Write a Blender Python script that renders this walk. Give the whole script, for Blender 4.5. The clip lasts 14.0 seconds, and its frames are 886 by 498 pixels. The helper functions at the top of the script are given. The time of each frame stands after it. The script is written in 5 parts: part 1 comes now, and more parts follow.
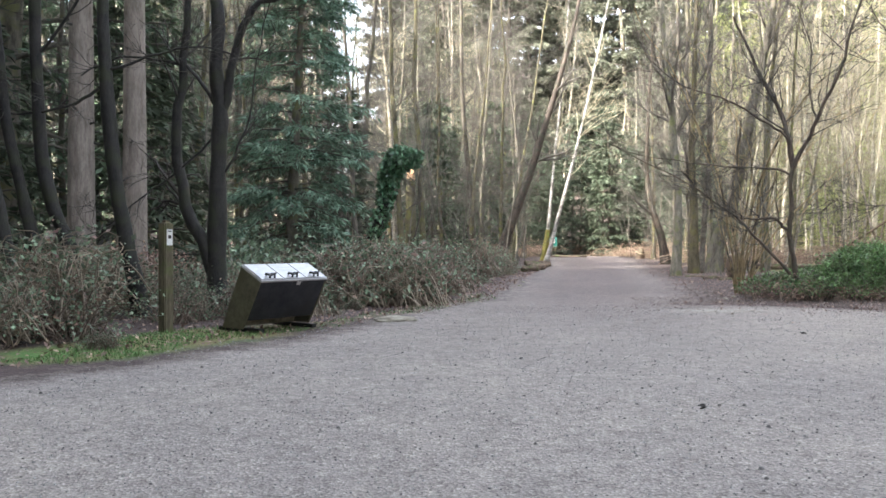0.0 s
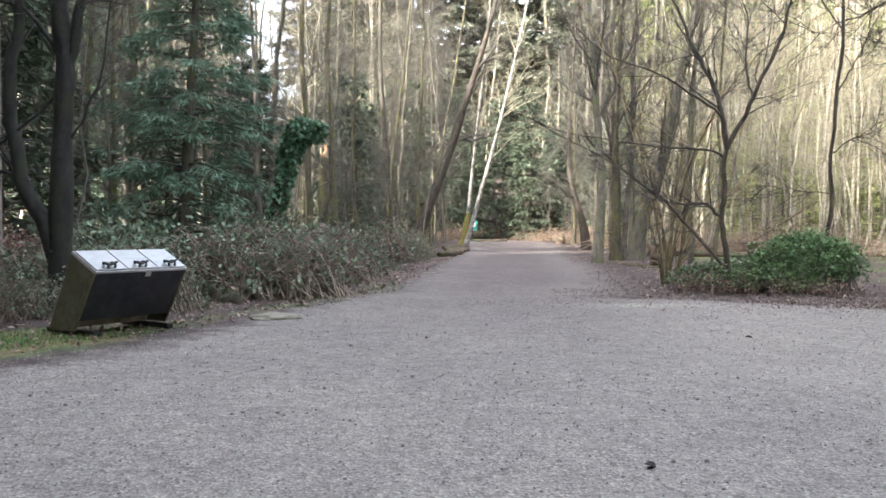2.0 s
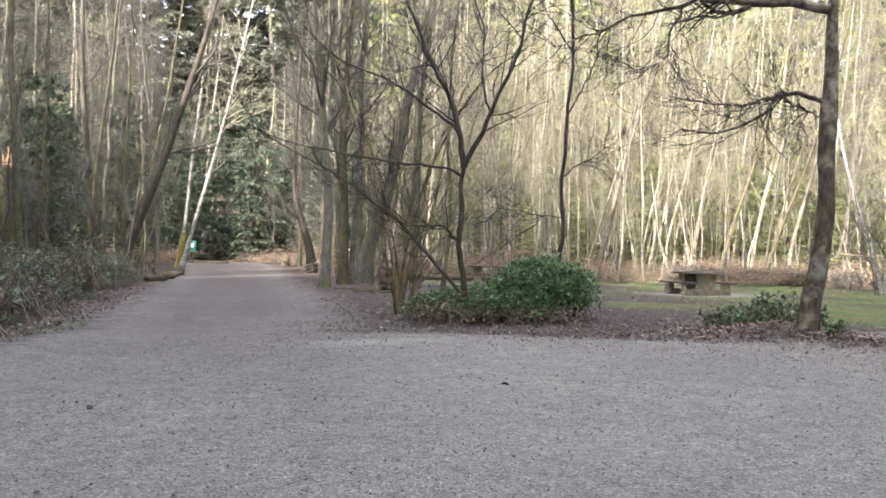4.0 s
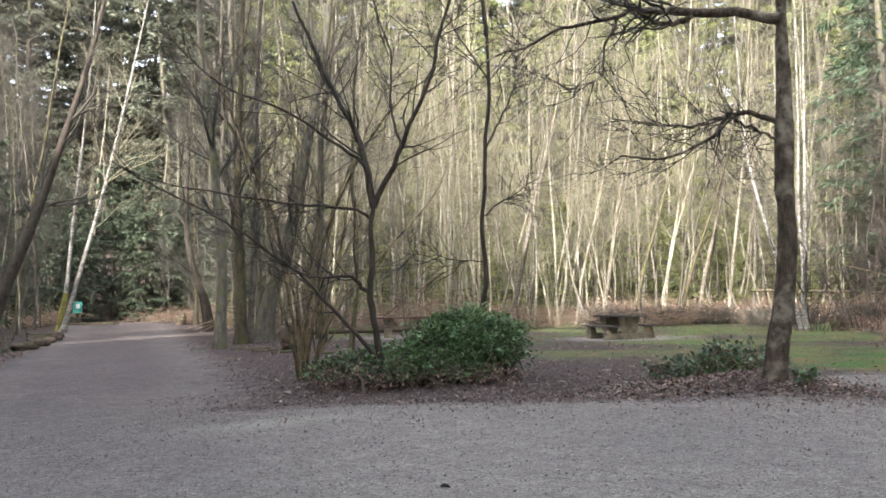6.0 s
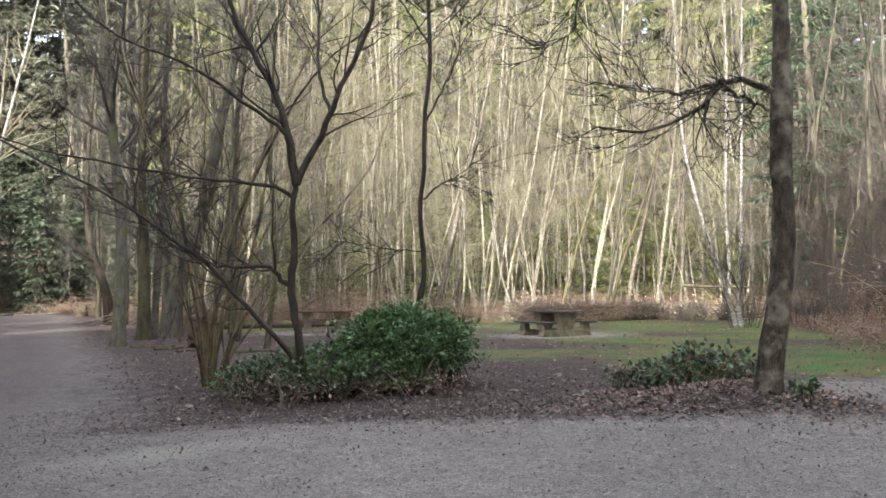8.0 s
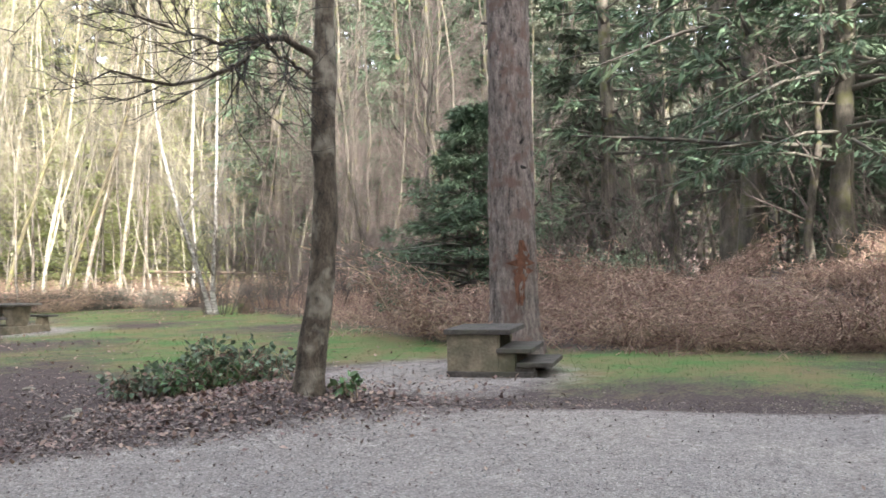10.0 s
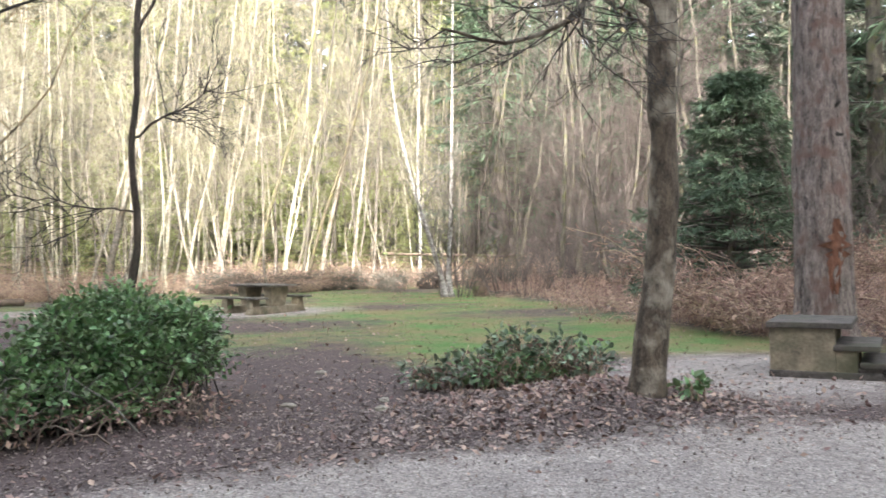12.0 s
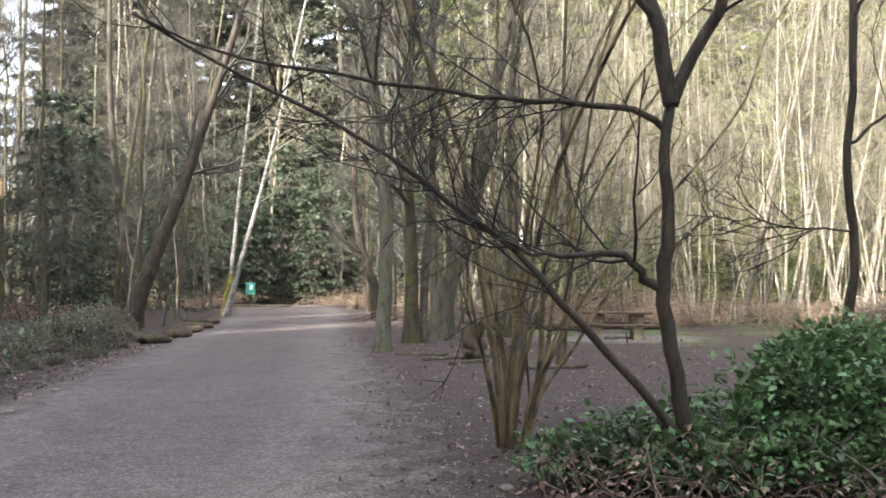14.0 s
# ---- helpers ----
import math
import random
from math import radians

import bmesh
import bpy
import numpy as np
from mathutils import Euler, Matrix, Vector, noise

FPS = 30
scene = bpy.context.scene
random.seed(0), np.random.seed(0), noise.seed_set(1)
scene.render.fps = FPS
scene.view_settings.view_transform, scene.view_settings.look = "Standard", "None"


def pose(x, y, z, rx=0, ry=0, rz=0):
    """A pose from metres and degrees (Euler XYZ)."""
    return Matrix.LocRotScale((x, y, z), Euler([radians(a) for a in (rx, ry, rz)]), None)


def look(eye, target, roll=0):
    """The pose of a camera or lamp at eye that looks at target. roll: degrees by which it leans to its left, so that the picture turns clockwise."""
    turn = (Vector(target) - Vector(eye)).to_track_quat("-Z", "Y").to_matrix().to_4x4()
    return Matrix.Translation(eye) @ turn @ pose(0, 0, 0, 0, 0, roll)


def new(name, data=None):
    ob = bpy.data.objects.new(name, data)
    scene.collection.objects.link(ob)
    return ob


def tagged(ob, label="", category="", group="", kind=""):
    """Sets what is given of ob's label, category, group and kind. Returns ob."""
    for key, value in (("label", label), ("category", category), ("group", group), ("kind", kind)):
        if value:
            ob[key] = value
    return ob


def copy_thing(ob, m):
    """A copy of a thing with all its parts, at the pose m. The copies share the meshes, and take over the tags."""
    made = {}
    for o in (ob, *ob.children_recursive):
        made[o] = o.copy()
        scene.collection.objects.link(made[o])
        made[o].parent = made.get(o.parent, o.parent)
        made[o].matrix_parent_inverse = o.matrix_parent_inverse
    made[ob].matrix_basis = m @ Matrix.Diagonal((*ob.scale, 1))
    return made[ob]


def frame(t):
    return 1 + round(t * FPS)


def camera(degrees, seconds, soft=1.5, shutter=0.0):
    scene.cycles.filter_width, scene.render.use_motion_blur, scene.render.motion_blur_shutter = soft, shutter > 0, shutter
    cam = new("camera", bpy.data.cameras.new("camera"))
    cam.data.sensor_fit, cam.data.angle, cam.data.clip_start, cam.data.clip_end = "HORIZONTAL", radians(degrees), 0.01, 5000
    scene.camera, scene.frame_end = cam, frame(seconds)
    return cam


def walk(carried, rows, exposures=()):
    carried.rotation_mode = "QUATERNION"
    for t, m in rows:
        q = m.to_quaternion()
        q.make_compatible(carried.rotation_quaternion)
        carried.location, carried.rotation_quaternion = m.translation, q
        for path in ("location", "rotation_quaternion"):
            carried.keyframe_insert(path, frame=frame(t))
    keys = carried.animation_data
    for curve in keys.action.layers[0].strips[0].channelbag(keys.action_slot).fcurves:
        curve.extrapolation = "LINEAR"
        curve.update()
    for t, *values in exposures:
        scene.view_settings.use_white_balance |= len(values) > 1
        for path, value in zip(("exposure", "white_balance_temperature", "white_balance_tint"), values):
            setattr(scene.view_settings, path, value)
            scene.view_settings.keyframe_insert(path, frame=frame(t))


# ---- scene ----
cam = camera(55.5, 14.0, soft=1.6, shutter=0.12)
PATH = [
    (0, (1.22, -2.813, 1.186), (0.872, -0.844, 1.172), 0.1),
    (0.5, (1.203, -2.335, 1.178), (0.819, -0.372, 1.156), 0.4),
    (1, (1.217, -1.836, 1.192), (0.834, 0.127, 1.159), 0.7),
    (1.5, (1.22, -1.303, 1.188), (0.963, 0.68, 1.137), 0.4),
    (2, (1.294, -0.847, 1.212), (1.128, 1.146, 1.158), 0.8),
    (2.5, (1.307, -0.372, 1.204), (1.318, 1.627, 1.157), 1.1),
    (3, (1.376, 0.171, 1.214), (1.499, 2.166, 1.176), 1.3),
    (3.5, (1.436, 0.676, 1.248), (1.709, 2.657, 1.227), 1.3),
    (4, (1.46, 1.237, 1.256), (1.934, 3.18, 1.263), 1.2),
    (4.2, (1.485, 1.450, 1.258), (1.963, 3.392, 1.272), 0.9),
    (6.3, (1.967, 3.475, 1.338), (2.702, 5.330, 1.478), -1.2),
    (6.5, (2.013, 3.659, 1.344), (2.776, 5.502, 1.492), -1.2),
    (7, (2.129, 4.122, 1.359), (2.931, 5.949, 1.498), -1.1),
    (7.5, (2.273, 4.577, 1.371), (3.109, 6.389, 1.506), -0.6),
    (8, (2.339, 5.055, 1.374), (3.204, 6.855, 1.474), -0.6),
    (8.5, (2.482, 5.545, 1.383), (3.439, 7.3, 1.467), -0.4),
    (9, (2.638, 5.968, 1.419), (3.851, 7.556, 1.5), -0.8),
    (9.2, (2.700, 6.137, 1.428), (4.065, 7.597, 1.499), -1.0),
    (9.7, (2.840, 6.560, 1.438), (4.498, 7.678, 1.490), -1.2),
    (10.25, (2.950, 7.020, 1.445), (4.771, 7.846, 1.476), -1.3),
    (10.8, (3.030, 7.460, 1.450), (4.887, 8.203, 1.460), -1.3),
    (11.3, (3.062, 7.850, 1.450), (4.835, 8.776, 1.442), -1.2),
    (11.5, (3.065, 8.004, 1.45), (4.765, 9.058, 1.45), -1.2),
    (12, (3.055, 8.371, 1.462), (4.548, 9.701, 1.473), -1.1),
    (12.5, (3.013, 8.804, 1.499), (4.22, 10.398, 1.53), -1.1),
    (13, (2.976, 9.173, 1.502), (3.782, 11.002, 1.583), -0.7),
    (13.5, (2.913, 9.558, 1.488), (3.405, 11.495, 1.57), 0.2),
    (14, (2.893, 9.982, 1.491), (3.178, 11.96, 1.578), -0.0),
]
walk(cam, [(t, look(e, g, r)) for t, e, g, r in PATH], [(0, 3.02), (1.5, 2.98), (3, 2.78), (4, 2.62), (6.5, 2.12), (7.5, 2.02), (8.5, 2.28), (9, 2.42), (11.5, 2.92), (12.5, 2.7), (13, 2.5), (14, 2.46)])


# ---- world and sun ----
SUN_FROM = Vector((-0.68, -0.73, 0.0)).normalized()
SUN_EL = radians(29.5)
world = bpy.data.worlds.new("sky")
scene.world = world
world.use_nodes = True
wn = world.node_tree
sky = wn.nodes.new("ShaderNodeTexSky")
sky.sky_type, sky.sun_disc, sky.sun_elevation = "NISHITA", False, SUN_EL
sky.sun_rotation = math.atan2(SUN_FROM.x, SUN_FROM.y)
sky.dust_density = 3.0
haze = wn.nodes.new("ShaderNodeHueSaturation")
haze.inputs["Saturation"].default_value = 0.46
wn.links.new(sky.outputs[0], haze.inputs["Color"])
wn.links.new(haze.outputs[0], wn.nodes["Background"].inputs[0])
wn.nodes["Background"].inputs[1].default_value = 0.15
sun = new("sun", bpy.data.lights.new("sun", "SUN"))
sun.data.energy, sun.data.angle, sun.data.color = 2.7, radians(0.6), (1.0, 0.935, 0.86)
d = SUN_FROM * math.cos(SUN_EL) + Vector((0, 0, math.sin(SUN_EL)))
sun.matrix_world = look((0, 0, 60), Vector((0, 0, 60)) - d)


# ---- materials ----
def mat(name, a, b, scale=8.0, rough=0.8, bump=0.3, stretch=(1, 1, 1), metal=0.0, c=None, rand=0.0, island=0.0, leaf=0.0, spec=0.4, fine=6.0, dist=0.02):
    """Two-scale noise colour a to b, patches of c, bump; rand / island: value change by object / by piece."""
    m = bpy.data.materials.new(name)
    m.use_nodes = True
    nt = m.node_tree
    n, l = nt.nodes, nt.links
    p = n["Principled BSDF"]
    co = n.new("ShaderNodeTexCoord")
    mp = n.new("ShaderNodeMapping")
    mp.inputs["Scale"].default_value = stretch
    l.new(co.outputs["Object"], mp.inputs[0])
    t1 = n.new("ShaderNodeTexNoise")
    t1.inputs["Scale"].default_value, t1.inputs["Detail"].default_value, t1.inputs["Roughness"].default_value = scale, 6, 0.65
    t2 = n.new("ShaderNodeTexNoise")
    t2.inputs["Scale"].default_value, t2.inputs["Detail"].default_value = scale * fine, 3
    l.new(mp.outputs[0], t1.inputs[0])
    l.new(mp.outputs[0], t2.inputs[0])
    add = n.new("ShaderNodeMath")
    add.operation = "MULTIPLY_ADD"
    add.inputs[1].default_value = 0.4
    l.new(t2.outputs[0], add.inputs[0])
    l.new(t1.outputs[0], add.inputs[2])
    r = n.new("ShaderNodeValToRGB")
    r.color_ramp.elements[0].position, r.color_ramp.elements[1].position = 0.5, 0.9
    r.color_ramp.elements[0].color, r.color_ramp.elements[1].color = (*a, 1), (*b, 1)
    l.new(add.outputs[0], r.inputs[0])
    col = r.outputs[0]
    if c:
        t3 = n.new("ShaderNodeTexNoise")
        t3.inputs["Scale"].default_value, t3.inputs["Detail"].default_value = scale * 0.35, 5
        l.new(co.outputs["Object"], t3.inputs[0])
        r3 = n.new("ShaderNodeValToRGB")
        r3.color_ramp.elements[0].position, r3.color_ramp.elements[1].position = 0.5, 0.66
        l.new(t3.outputs[0], r3.inputs[0])
        mx = n.new("ShaderNodeMix")
        mx.data_type = "RGBA"
        mx.inputs[7].default_value = (*c, 1)
        l.new(r3.outputs[0], mx.inputs[0])
        l.new(col, mx.inputs[6])
        col = mx.outputs[2]
    if rand or island:
        src = n.new("ShaderNodeObjectInfo").outputs["Random"] if rand else n.new("ShaderNodeNewGeometry").outputs["Random Per Island"]
        k = rand or island
        mr = n.new("ShaderNodeMapRange")
        mr.inputs[3].default_value, mr.inputs[4].default_value = 1 - k, 1 + k
        l.new(src, mr.inputs[0])
        hs = n.new("ShaderNodeHueSaturation")
        hu = n.new("ShaderNodeMapRange")
        hu.inputs[3].default_value, hu.inputs[4].default_value = 0.5 - k * 0.05, 0.5 + k * 0.05
        l.new(src, hu.inputs[0])
        l.new(hu.outputs[0], hs.inputs["Hue"])
        l.new(mr.outputs[0], hs.inputs["Value"])
        l.new(col, hs.inputs["Color"])
        col = hs.outputs[0]
    l.new(col, p.inputs["Base Color"])
    p.inputs["Roughness"].default_value, p.inputs["Metallic"].default_value = rough, metal
    p.inputs["Specular IOR Level"].default_value = spec
    if bump:
        bp = n.new("ShaderNodeBump")
        bp.inputs["Strength"].default_value, bp.inputs["Distance"].default_value = bump, dist
        l.new(add.outputs[0], bp.inputs["Height"])
        l.new(bp.outputs[0], p.inputs["Normal"])
    if leaf:
        tr = n.new("ShaderNodeBsdfTranslucent")
        l.new(col, tr.inputs[0])
        ms = n.new("ShaderNodeMixShader")
        ms.inputs[0].default_value = leaf
        l.new(p.outputs[0], ms.inputs[1])
        l.new(tr.outputs[0], ms.inputs[2])
        l.new(ms.outputs[0], n["Material Output"].inputs[0])
    return m


BARK_DARK = mat("bark_dark", (0.009, 0.0085, 0.0085), (0.04, 0.036, 0.032), 9, 0.7, 0.6, (1, 1, 0.35), c=(0.032, 0.034, 0.02))
BARK_MAPLE = mat("bark_maple", (0.03, 0.023, 0.018), (0.19, 0.15, 0.105), 13, 0.8, 0.9, (1, 1, 0.4), c=(0.36, 0.32, 0.25), dist=0.04)
BARK_GREY = mat("bark_grey", (0.06, 0.053, 0.043), (0.2, 0.18, 0.145), 8, 0.85, 0.6, (1, 1, 0.3), c=(0.13, 0.13, 0.06), rand=0.3)
BARK_PALE = mat("bark_pale", (0.11, 0.1, 0.078), (0.43, 0.395, 0.32), 5, 0.85, 0.4, (1, 1, 1.6), c=(0.17, 0.145, 0.09), rand=0.45)
BARK_WHITE = mat("bark_white_birch", (0.1, 0.095, 0.085), (0.55, 0.53, 0.49), 7, 0.7, 0.3, (0.6, 0.6, 2.2), c=(0.12, 0.11, 0.1))
BARK_FIR = mat("bark_fir", (0.04, 0.034, 0.032), (0.4, 0.335, 0.3), 12, 0.9, 1.0, (1, 1, 0.3), c=(0.19, 0.125, 0.105), dist=0.08)
BARK_FIR_PALE = mat("bark_fir_pale", (0.15, 0.125, 0.105), (0.34, 0.29, 0.25), 8, 0.9, 0.8, (1, 1, 0.25), dist=0.03)
BARK_MOSS = mat("bark_moss", (0.05, 0.043, 0.028), (0.17, 0.15, 0.095), 6, 0.9, 0.6, (1, 1, 0.4), c=(0.15, 0.145, 0.055), rand=0.2)
BARK_HAZEL = mat("bark_hazel", (0.13, 0.1, 0.055), (0.4, 0.31, 0.18), 10, 0.8, 0.4, (1, 1, 0.4), c=(0.06, 0.055, 0.045))
SCAR = mat("fresh_wood", (0.09, 0.04, 0.026), (0.25, 0.115, 0.07), 14, 0.85, 0.7, (1, 1, 0.3))
SNAG = mat("split_wood", (0.42, 0.26, 0.14), (0.7, 0.5, 0.32), 9, 0.8, 0.4, (1, 1, 0.2))
TWIG = mat("twig", (0.07, 0.064, 0.054), (0.17, 0.155, 0.13), 3, 0.8, 0.0, rand=0.3)
TWIG_PALE = mat("twig_pale", (0.18, 0.163, 0.115), (0.41, 0.375, 0.27), 3, 0.8, 0.0, rand=0.35)
TWIG_DARK = mat("twig_dark", (0.03, 0.027, 0.025), (0.075, 0.066, 0.056), 3, 0.75, 0.0)
LEAF_BUSH = mat("leaf_bush", (0.07, 0.15, 0.06), (0.25, 0.36, 0.15), 3, 0.36, 0.0, island=0.55, leaf=0.18, spec=0.5)
LEAF_BRAMBLE = mat("leaf_bramble", (0.09, 0.14, 0.08), (0.29, 0.35, 0.23), 3, 0.45, 0.0, island=0.6, leaf=0.15, spec=0.5)
LEAF_IVY = mat("leaf_ivy", (0.04, 0.12, 0.055), (0.12, 0.23, 0.115), 3, 0.35, 0.0, island=0.5, leaf=0.1, spec=0.6)
LEAF_CEDAR = mat("needle_cedar", (0.09, 0.18, 0.125), (0.235, 0.335, 0.225), 1.2, 0.6, 0.0, island=0.5, leaf=0.15)
LEAF_FIR = mat("needle_fir", (0.052, 0.095, 0.058), (0.125, 0.17, 0.1), 0.8, 0.65, 0.0, island=0.4, leaf=0.15)
LEAF_GOLD = mat("needle_gold", (0.135, 0.16, 0.066), (0.32, 0.345, 0.145), 0.6, 0.6, 0.0, island=0.4, leaf=0.3)
LEAF_DARK = mat("needle_dark", (0.045, 0.065, 0.042), (0.115, 0.14, 0.088), 0.8, 0.7, 0.0, island=0.4, leaf=0.1)
# far foliage paled and greyed: the air's haze is put into its colour
LEAF_HILL_HAZED = mat("hazed_hillside_foliage", (0.105, 0.12, 0.09), (0.21, 0.22, 0.165), 0.4, 0.8, 0.0, island=0.45, leaf=0.25)
BARK_BROWN = mat("bark_brown", (0.022, 0.017, 0.014), (0.12, 0.092, 0.07), 9, 0.7, 0.6, (1, 1, 0.35), c=(0.06, 0.058, 0.04))
TWIG_PLUM = mat("twig_plum", (0.08, 0.064, 0.058), (0.19, 0.158, 0.142), 3, 0.8, 0.0, rand=0.25)
CANE = mat("bramble_cane", (0.14, 0.108, 0.084), (0.34, 0.265, 0.205), 3, 0.8, 0.0, rand=0.3)
MOSS_GOLD = mat("golden_moss", (0.13, 0.11, 0.03), (0.32, 0.28, 0.08), 9, 0.95, 0.8, c=(0.2, 0.22, 0.05))
DEAD = mat("dead_bracken", (0.22, 0.135, 0.108), (0.55, 0.38, 0.31), 3, 0.85, 0.0, island=0.5, leaf=0.2)
DEAD_STEM = mat("dead_stem", (0.19, 0.135, 0.1), (0.45, 0.345, 0.25), 3, 0.85, 0.0, island=0.4)
LITTER = mat("litter_leaf", (0.16, 0.1, 0.082), (0.46, 0.32, 0.26), 3, 0.7, 0.0, island=0.45)
LITTER_RED = mat("litter_red", (0.2, 0.125, 0.1), (0.45, 0.315, 0.26), 3, 0.7, 0.0, island=0.45)
LITTER_PALE = mat("litter_pale", (0.14, 0.108, 0.098), (0.37, 0.3, 0.265), 3, 0.75, 0.0, island=0.4)
STONE = mat("gravel_stone", (0.2, 0.19, 0.182), (0.44, 0.42, 0.4), 20, 0.85, 0.2, island=0.5)
ROCK = mat("pale_rock", (0.22, 0.2, 0.155), (0.4, 0.37, 0.3), 6, 0.85, 0.5)
GRASS = mat("grass_blade", (0.07, 0.15, 0.048), (0.18, 0.285, 0.105), 2, 0.6, 0.0, island=0.5, leaf=0.25)
POST = mat("weathered_post", (0.055, 0.045, 0.03), (0.17, 0.14, 0.09), 12, 0.85, 0.5, (1, 1, 0.2), c=(0.1, 0.11, 0.045))
PAPER = mat("white_plate", (0.7, 0.7, 0.68), (0.85, 0.85, 0.83), 10, 0.5, 0.0)
INK = mat("dark_print", (0.03, 0.03, 0.03), (0.07, 0.06, 0.06), 10, 0.6, 0.0)
STEEL = mat("bare_steel", (0.4, 0.4, 0.4), (0.6, 0.6, 0.59), 7, 0.35, 0.1, (1, 6, 1), metal=0.85, c=(0.55, 0.54, 0.52))
STEEL_DARK = mat("dark_steel", (0.018, 0.02, 0.026), (0.045, 0.046, 0.05), 6, 0.45, 0.1, metal=0.3, c=(0.03, 0.03, 0.03))
# bin side steel: the warm reflection on it is put into the brown
STEEL_SIDE = mat("warm_side_steel", (0.09, 0.085, 0.06), (0.2, 0.18, 0.125), 5, 0.55, 0.15, metal=0.4, c=(0.12, 0.11, 0.07))
BLACK = mat("black_iron", (0.008, 0.008, 0.008), (0.025, 0.025, 0.025), 10, 0.5, 0.1)
CONCRETE = mat("weathered_concrete", (0.13, 0.112, 0.08), (0.33, 0.285, 0.205), 5, 0.92, 0.4, c=(0.1, 0.1, 0.06))
SLAB = mat("slab_concrete", (0.045, 0.04, 0.036), (0.14, 0.125, 0.11), 6, 0.9, 0.5, c=(0.09, 0.09, 0.065))
PLANK = mat("table_plank", (0.09, 0.055, 0.045), (0.2, 0.135, 0.11), 7, 0.85, 0.4, (0.3, 1, 1))
TEAL = mat("teal_paint", (0.03, 0.22, 0.18), (0.06, 0.34, 0.27), 6, 0.6, 0.1)
LOG = mat("rotting_log", (0.06, 0.045, 0.035), (0.2, 0.15, 0.11), 7, 0.9, 0.6, c=(0.1, 0.12, 0.05))


def ground_material():
    m = bpy.data.materials.new("forest_ground")
    m.use_nodes = True
    n, l = m.node_tree.nodes, m.node_tree.links
    p = n["Principled BSDF"]
    co = n.new("ShaderNodeTexCoord").outputs["Object"]
    at = n.new("ShaderNodeAttribute")
    at.attribute_name = "zone"
    sep = n.new("ShaderNodeSeparateColor")
    l.new(at.outputs["Color"], sep.inputs[0])

    def tex(scale, detail=6, rough=0.65):
        t = n.new("ShaderNodeTexNoise")
        t.inputs["Scale"].default_value, t.inputs["Detail"].default_value, t.inputs["Roughness"].default_value = scale, detail, rough
        l.new(co, t.inputs[0])
        return t.outputs[0]

    def ramp(v, *stops):
        r = n.new("ShaderNodeValToRGB")
        e = r.color_ramp.elements
        e[0].position, e[0].color = stops[0][0], (*stops[0][1], 1)
        e[1].position, e[1].color = stops[-1][0], (*stops[-1][1], 1)
        for s, c in stops[1:-1]:
            e.new(s).color = (*c, 1)
        l.new(v, r.inputs[0])
        return r.outputs[0]

    def mix(f, a, b, mode="MIX"):
        x = n.new("ShaderNodeMix")
        x.data_type, x.blend_type = "RGBA", mode
        for k, v in ((0, f), (6, a), (7, b)):
            if isinstance(v, (int, float)):
                x.inputs[k].default_value = v
            else:
                l.new(v, x.inputs[k])
        return x.outputs[2]

    big, mid, fine, grit = tex(0.35), tex(2.6), tex(26, 4), tex(95, 3, 0.7)
    vor = n.new("ShaderNodeTexVoronoi")
    vor.inputs["Scale"].default_value = 66
    l.new(co, vor.inputs[0])
    chip = n.new("ShaderNodeSeparateColor")
    l.new(vor.outputs["Color"], chip.inputs[0])
    gravel = ramp(chip.outputs[0], (0.0, (0.155, 0.143, 0.132)), (0.4, (0.355, 0.33, 0.305)), (0.85, (0.485, 0.448, 0.412)), (1.0, (0.76, 0.71, 0.64)))
    gravel = mix(0.4, gravel, ramp(grit, (0.32, (0.165, 0.152, 0.14)), (0.68, (0.6, 0.555, 0.51))))
    gravel = mix(0.55, gravel, ramp(mid, (0.3, (0.62, 0.6, 0.6)), (0.7, (1.05, 1.02, 1.0))), "MULTIPLY")
    gravel = mix(0.5, gravel, ramp(big, (0.35, (0.72, 0.7, 0.72)), (0.65, (1.1, 1.07, 1.03))), "MULTIPLY")
    gravel = mix(0.5, gravel, ramp(tex(9, 5, 0.7), (0.34, (0.55, 0.53, 0.53)), (0.5, (0.98, 0.96, 0.95)), (0.7, (1.25, 1.22, 1.2))), "MULTIPLY")
    soil = ramp(fine, (0.32, (0.035, 0.029, 0.029)), (0.52, (0.1, 0.08, 0.077)), (0.72, (0.24, 0.195, 0.18)))
    soil = mix(0.5, soil, ramp(grit, (0.35, (0.045, 0.036, 0.035)), (0.7, (0.27, 0.215, 0.195))))
    soil = mix(0.6, soil, ramp(mid, (0.3, (0.6, 0.58, 0.58)), (0.7, (1.15, 1.05, 1.0))), "MULTIPLY")
    turf = ramp(fine, (0.3, (0.05, 0.112, 0.036)), (0.55, (0.12, 0.225, 0.07)), (0.75, (0.22, 0.315, 0.135)))
    turf = mix(ramp(tex(0.8, 8), (0.38, (0, 0, 0)), (0.58, (0.9, 0.9, 0.9))), turf, ramp(grit, (0.3, (0.15, 0.115, 0.06)), (0.7, (0.32, 0.26, 0.14))))

    def edge(v, spread):
        a = n.new("ShaderNodeMath")
        a.operation = "MULTIPLY_ADD"
        a.inputs[1].default_value = spread
        l.new(mid, a.inputs[0])
        l.new(v, a.inputs[2])
        b = n.new("ShaderNodeMath")
        b.operation = "MULTIPLY_ADD"
        b.inputs[1].default_value = spread * 0.8
        l.new(fine, b.inputs[0])
        l.new(a.outputs[0], b.inputs[2])
        s = n.new("ShaderNodeMapRange")
        k = spread * 0.9
        s.inputs[1].default_value, s.inputs[2].default_value = 0.3 + k, 0.7 + k
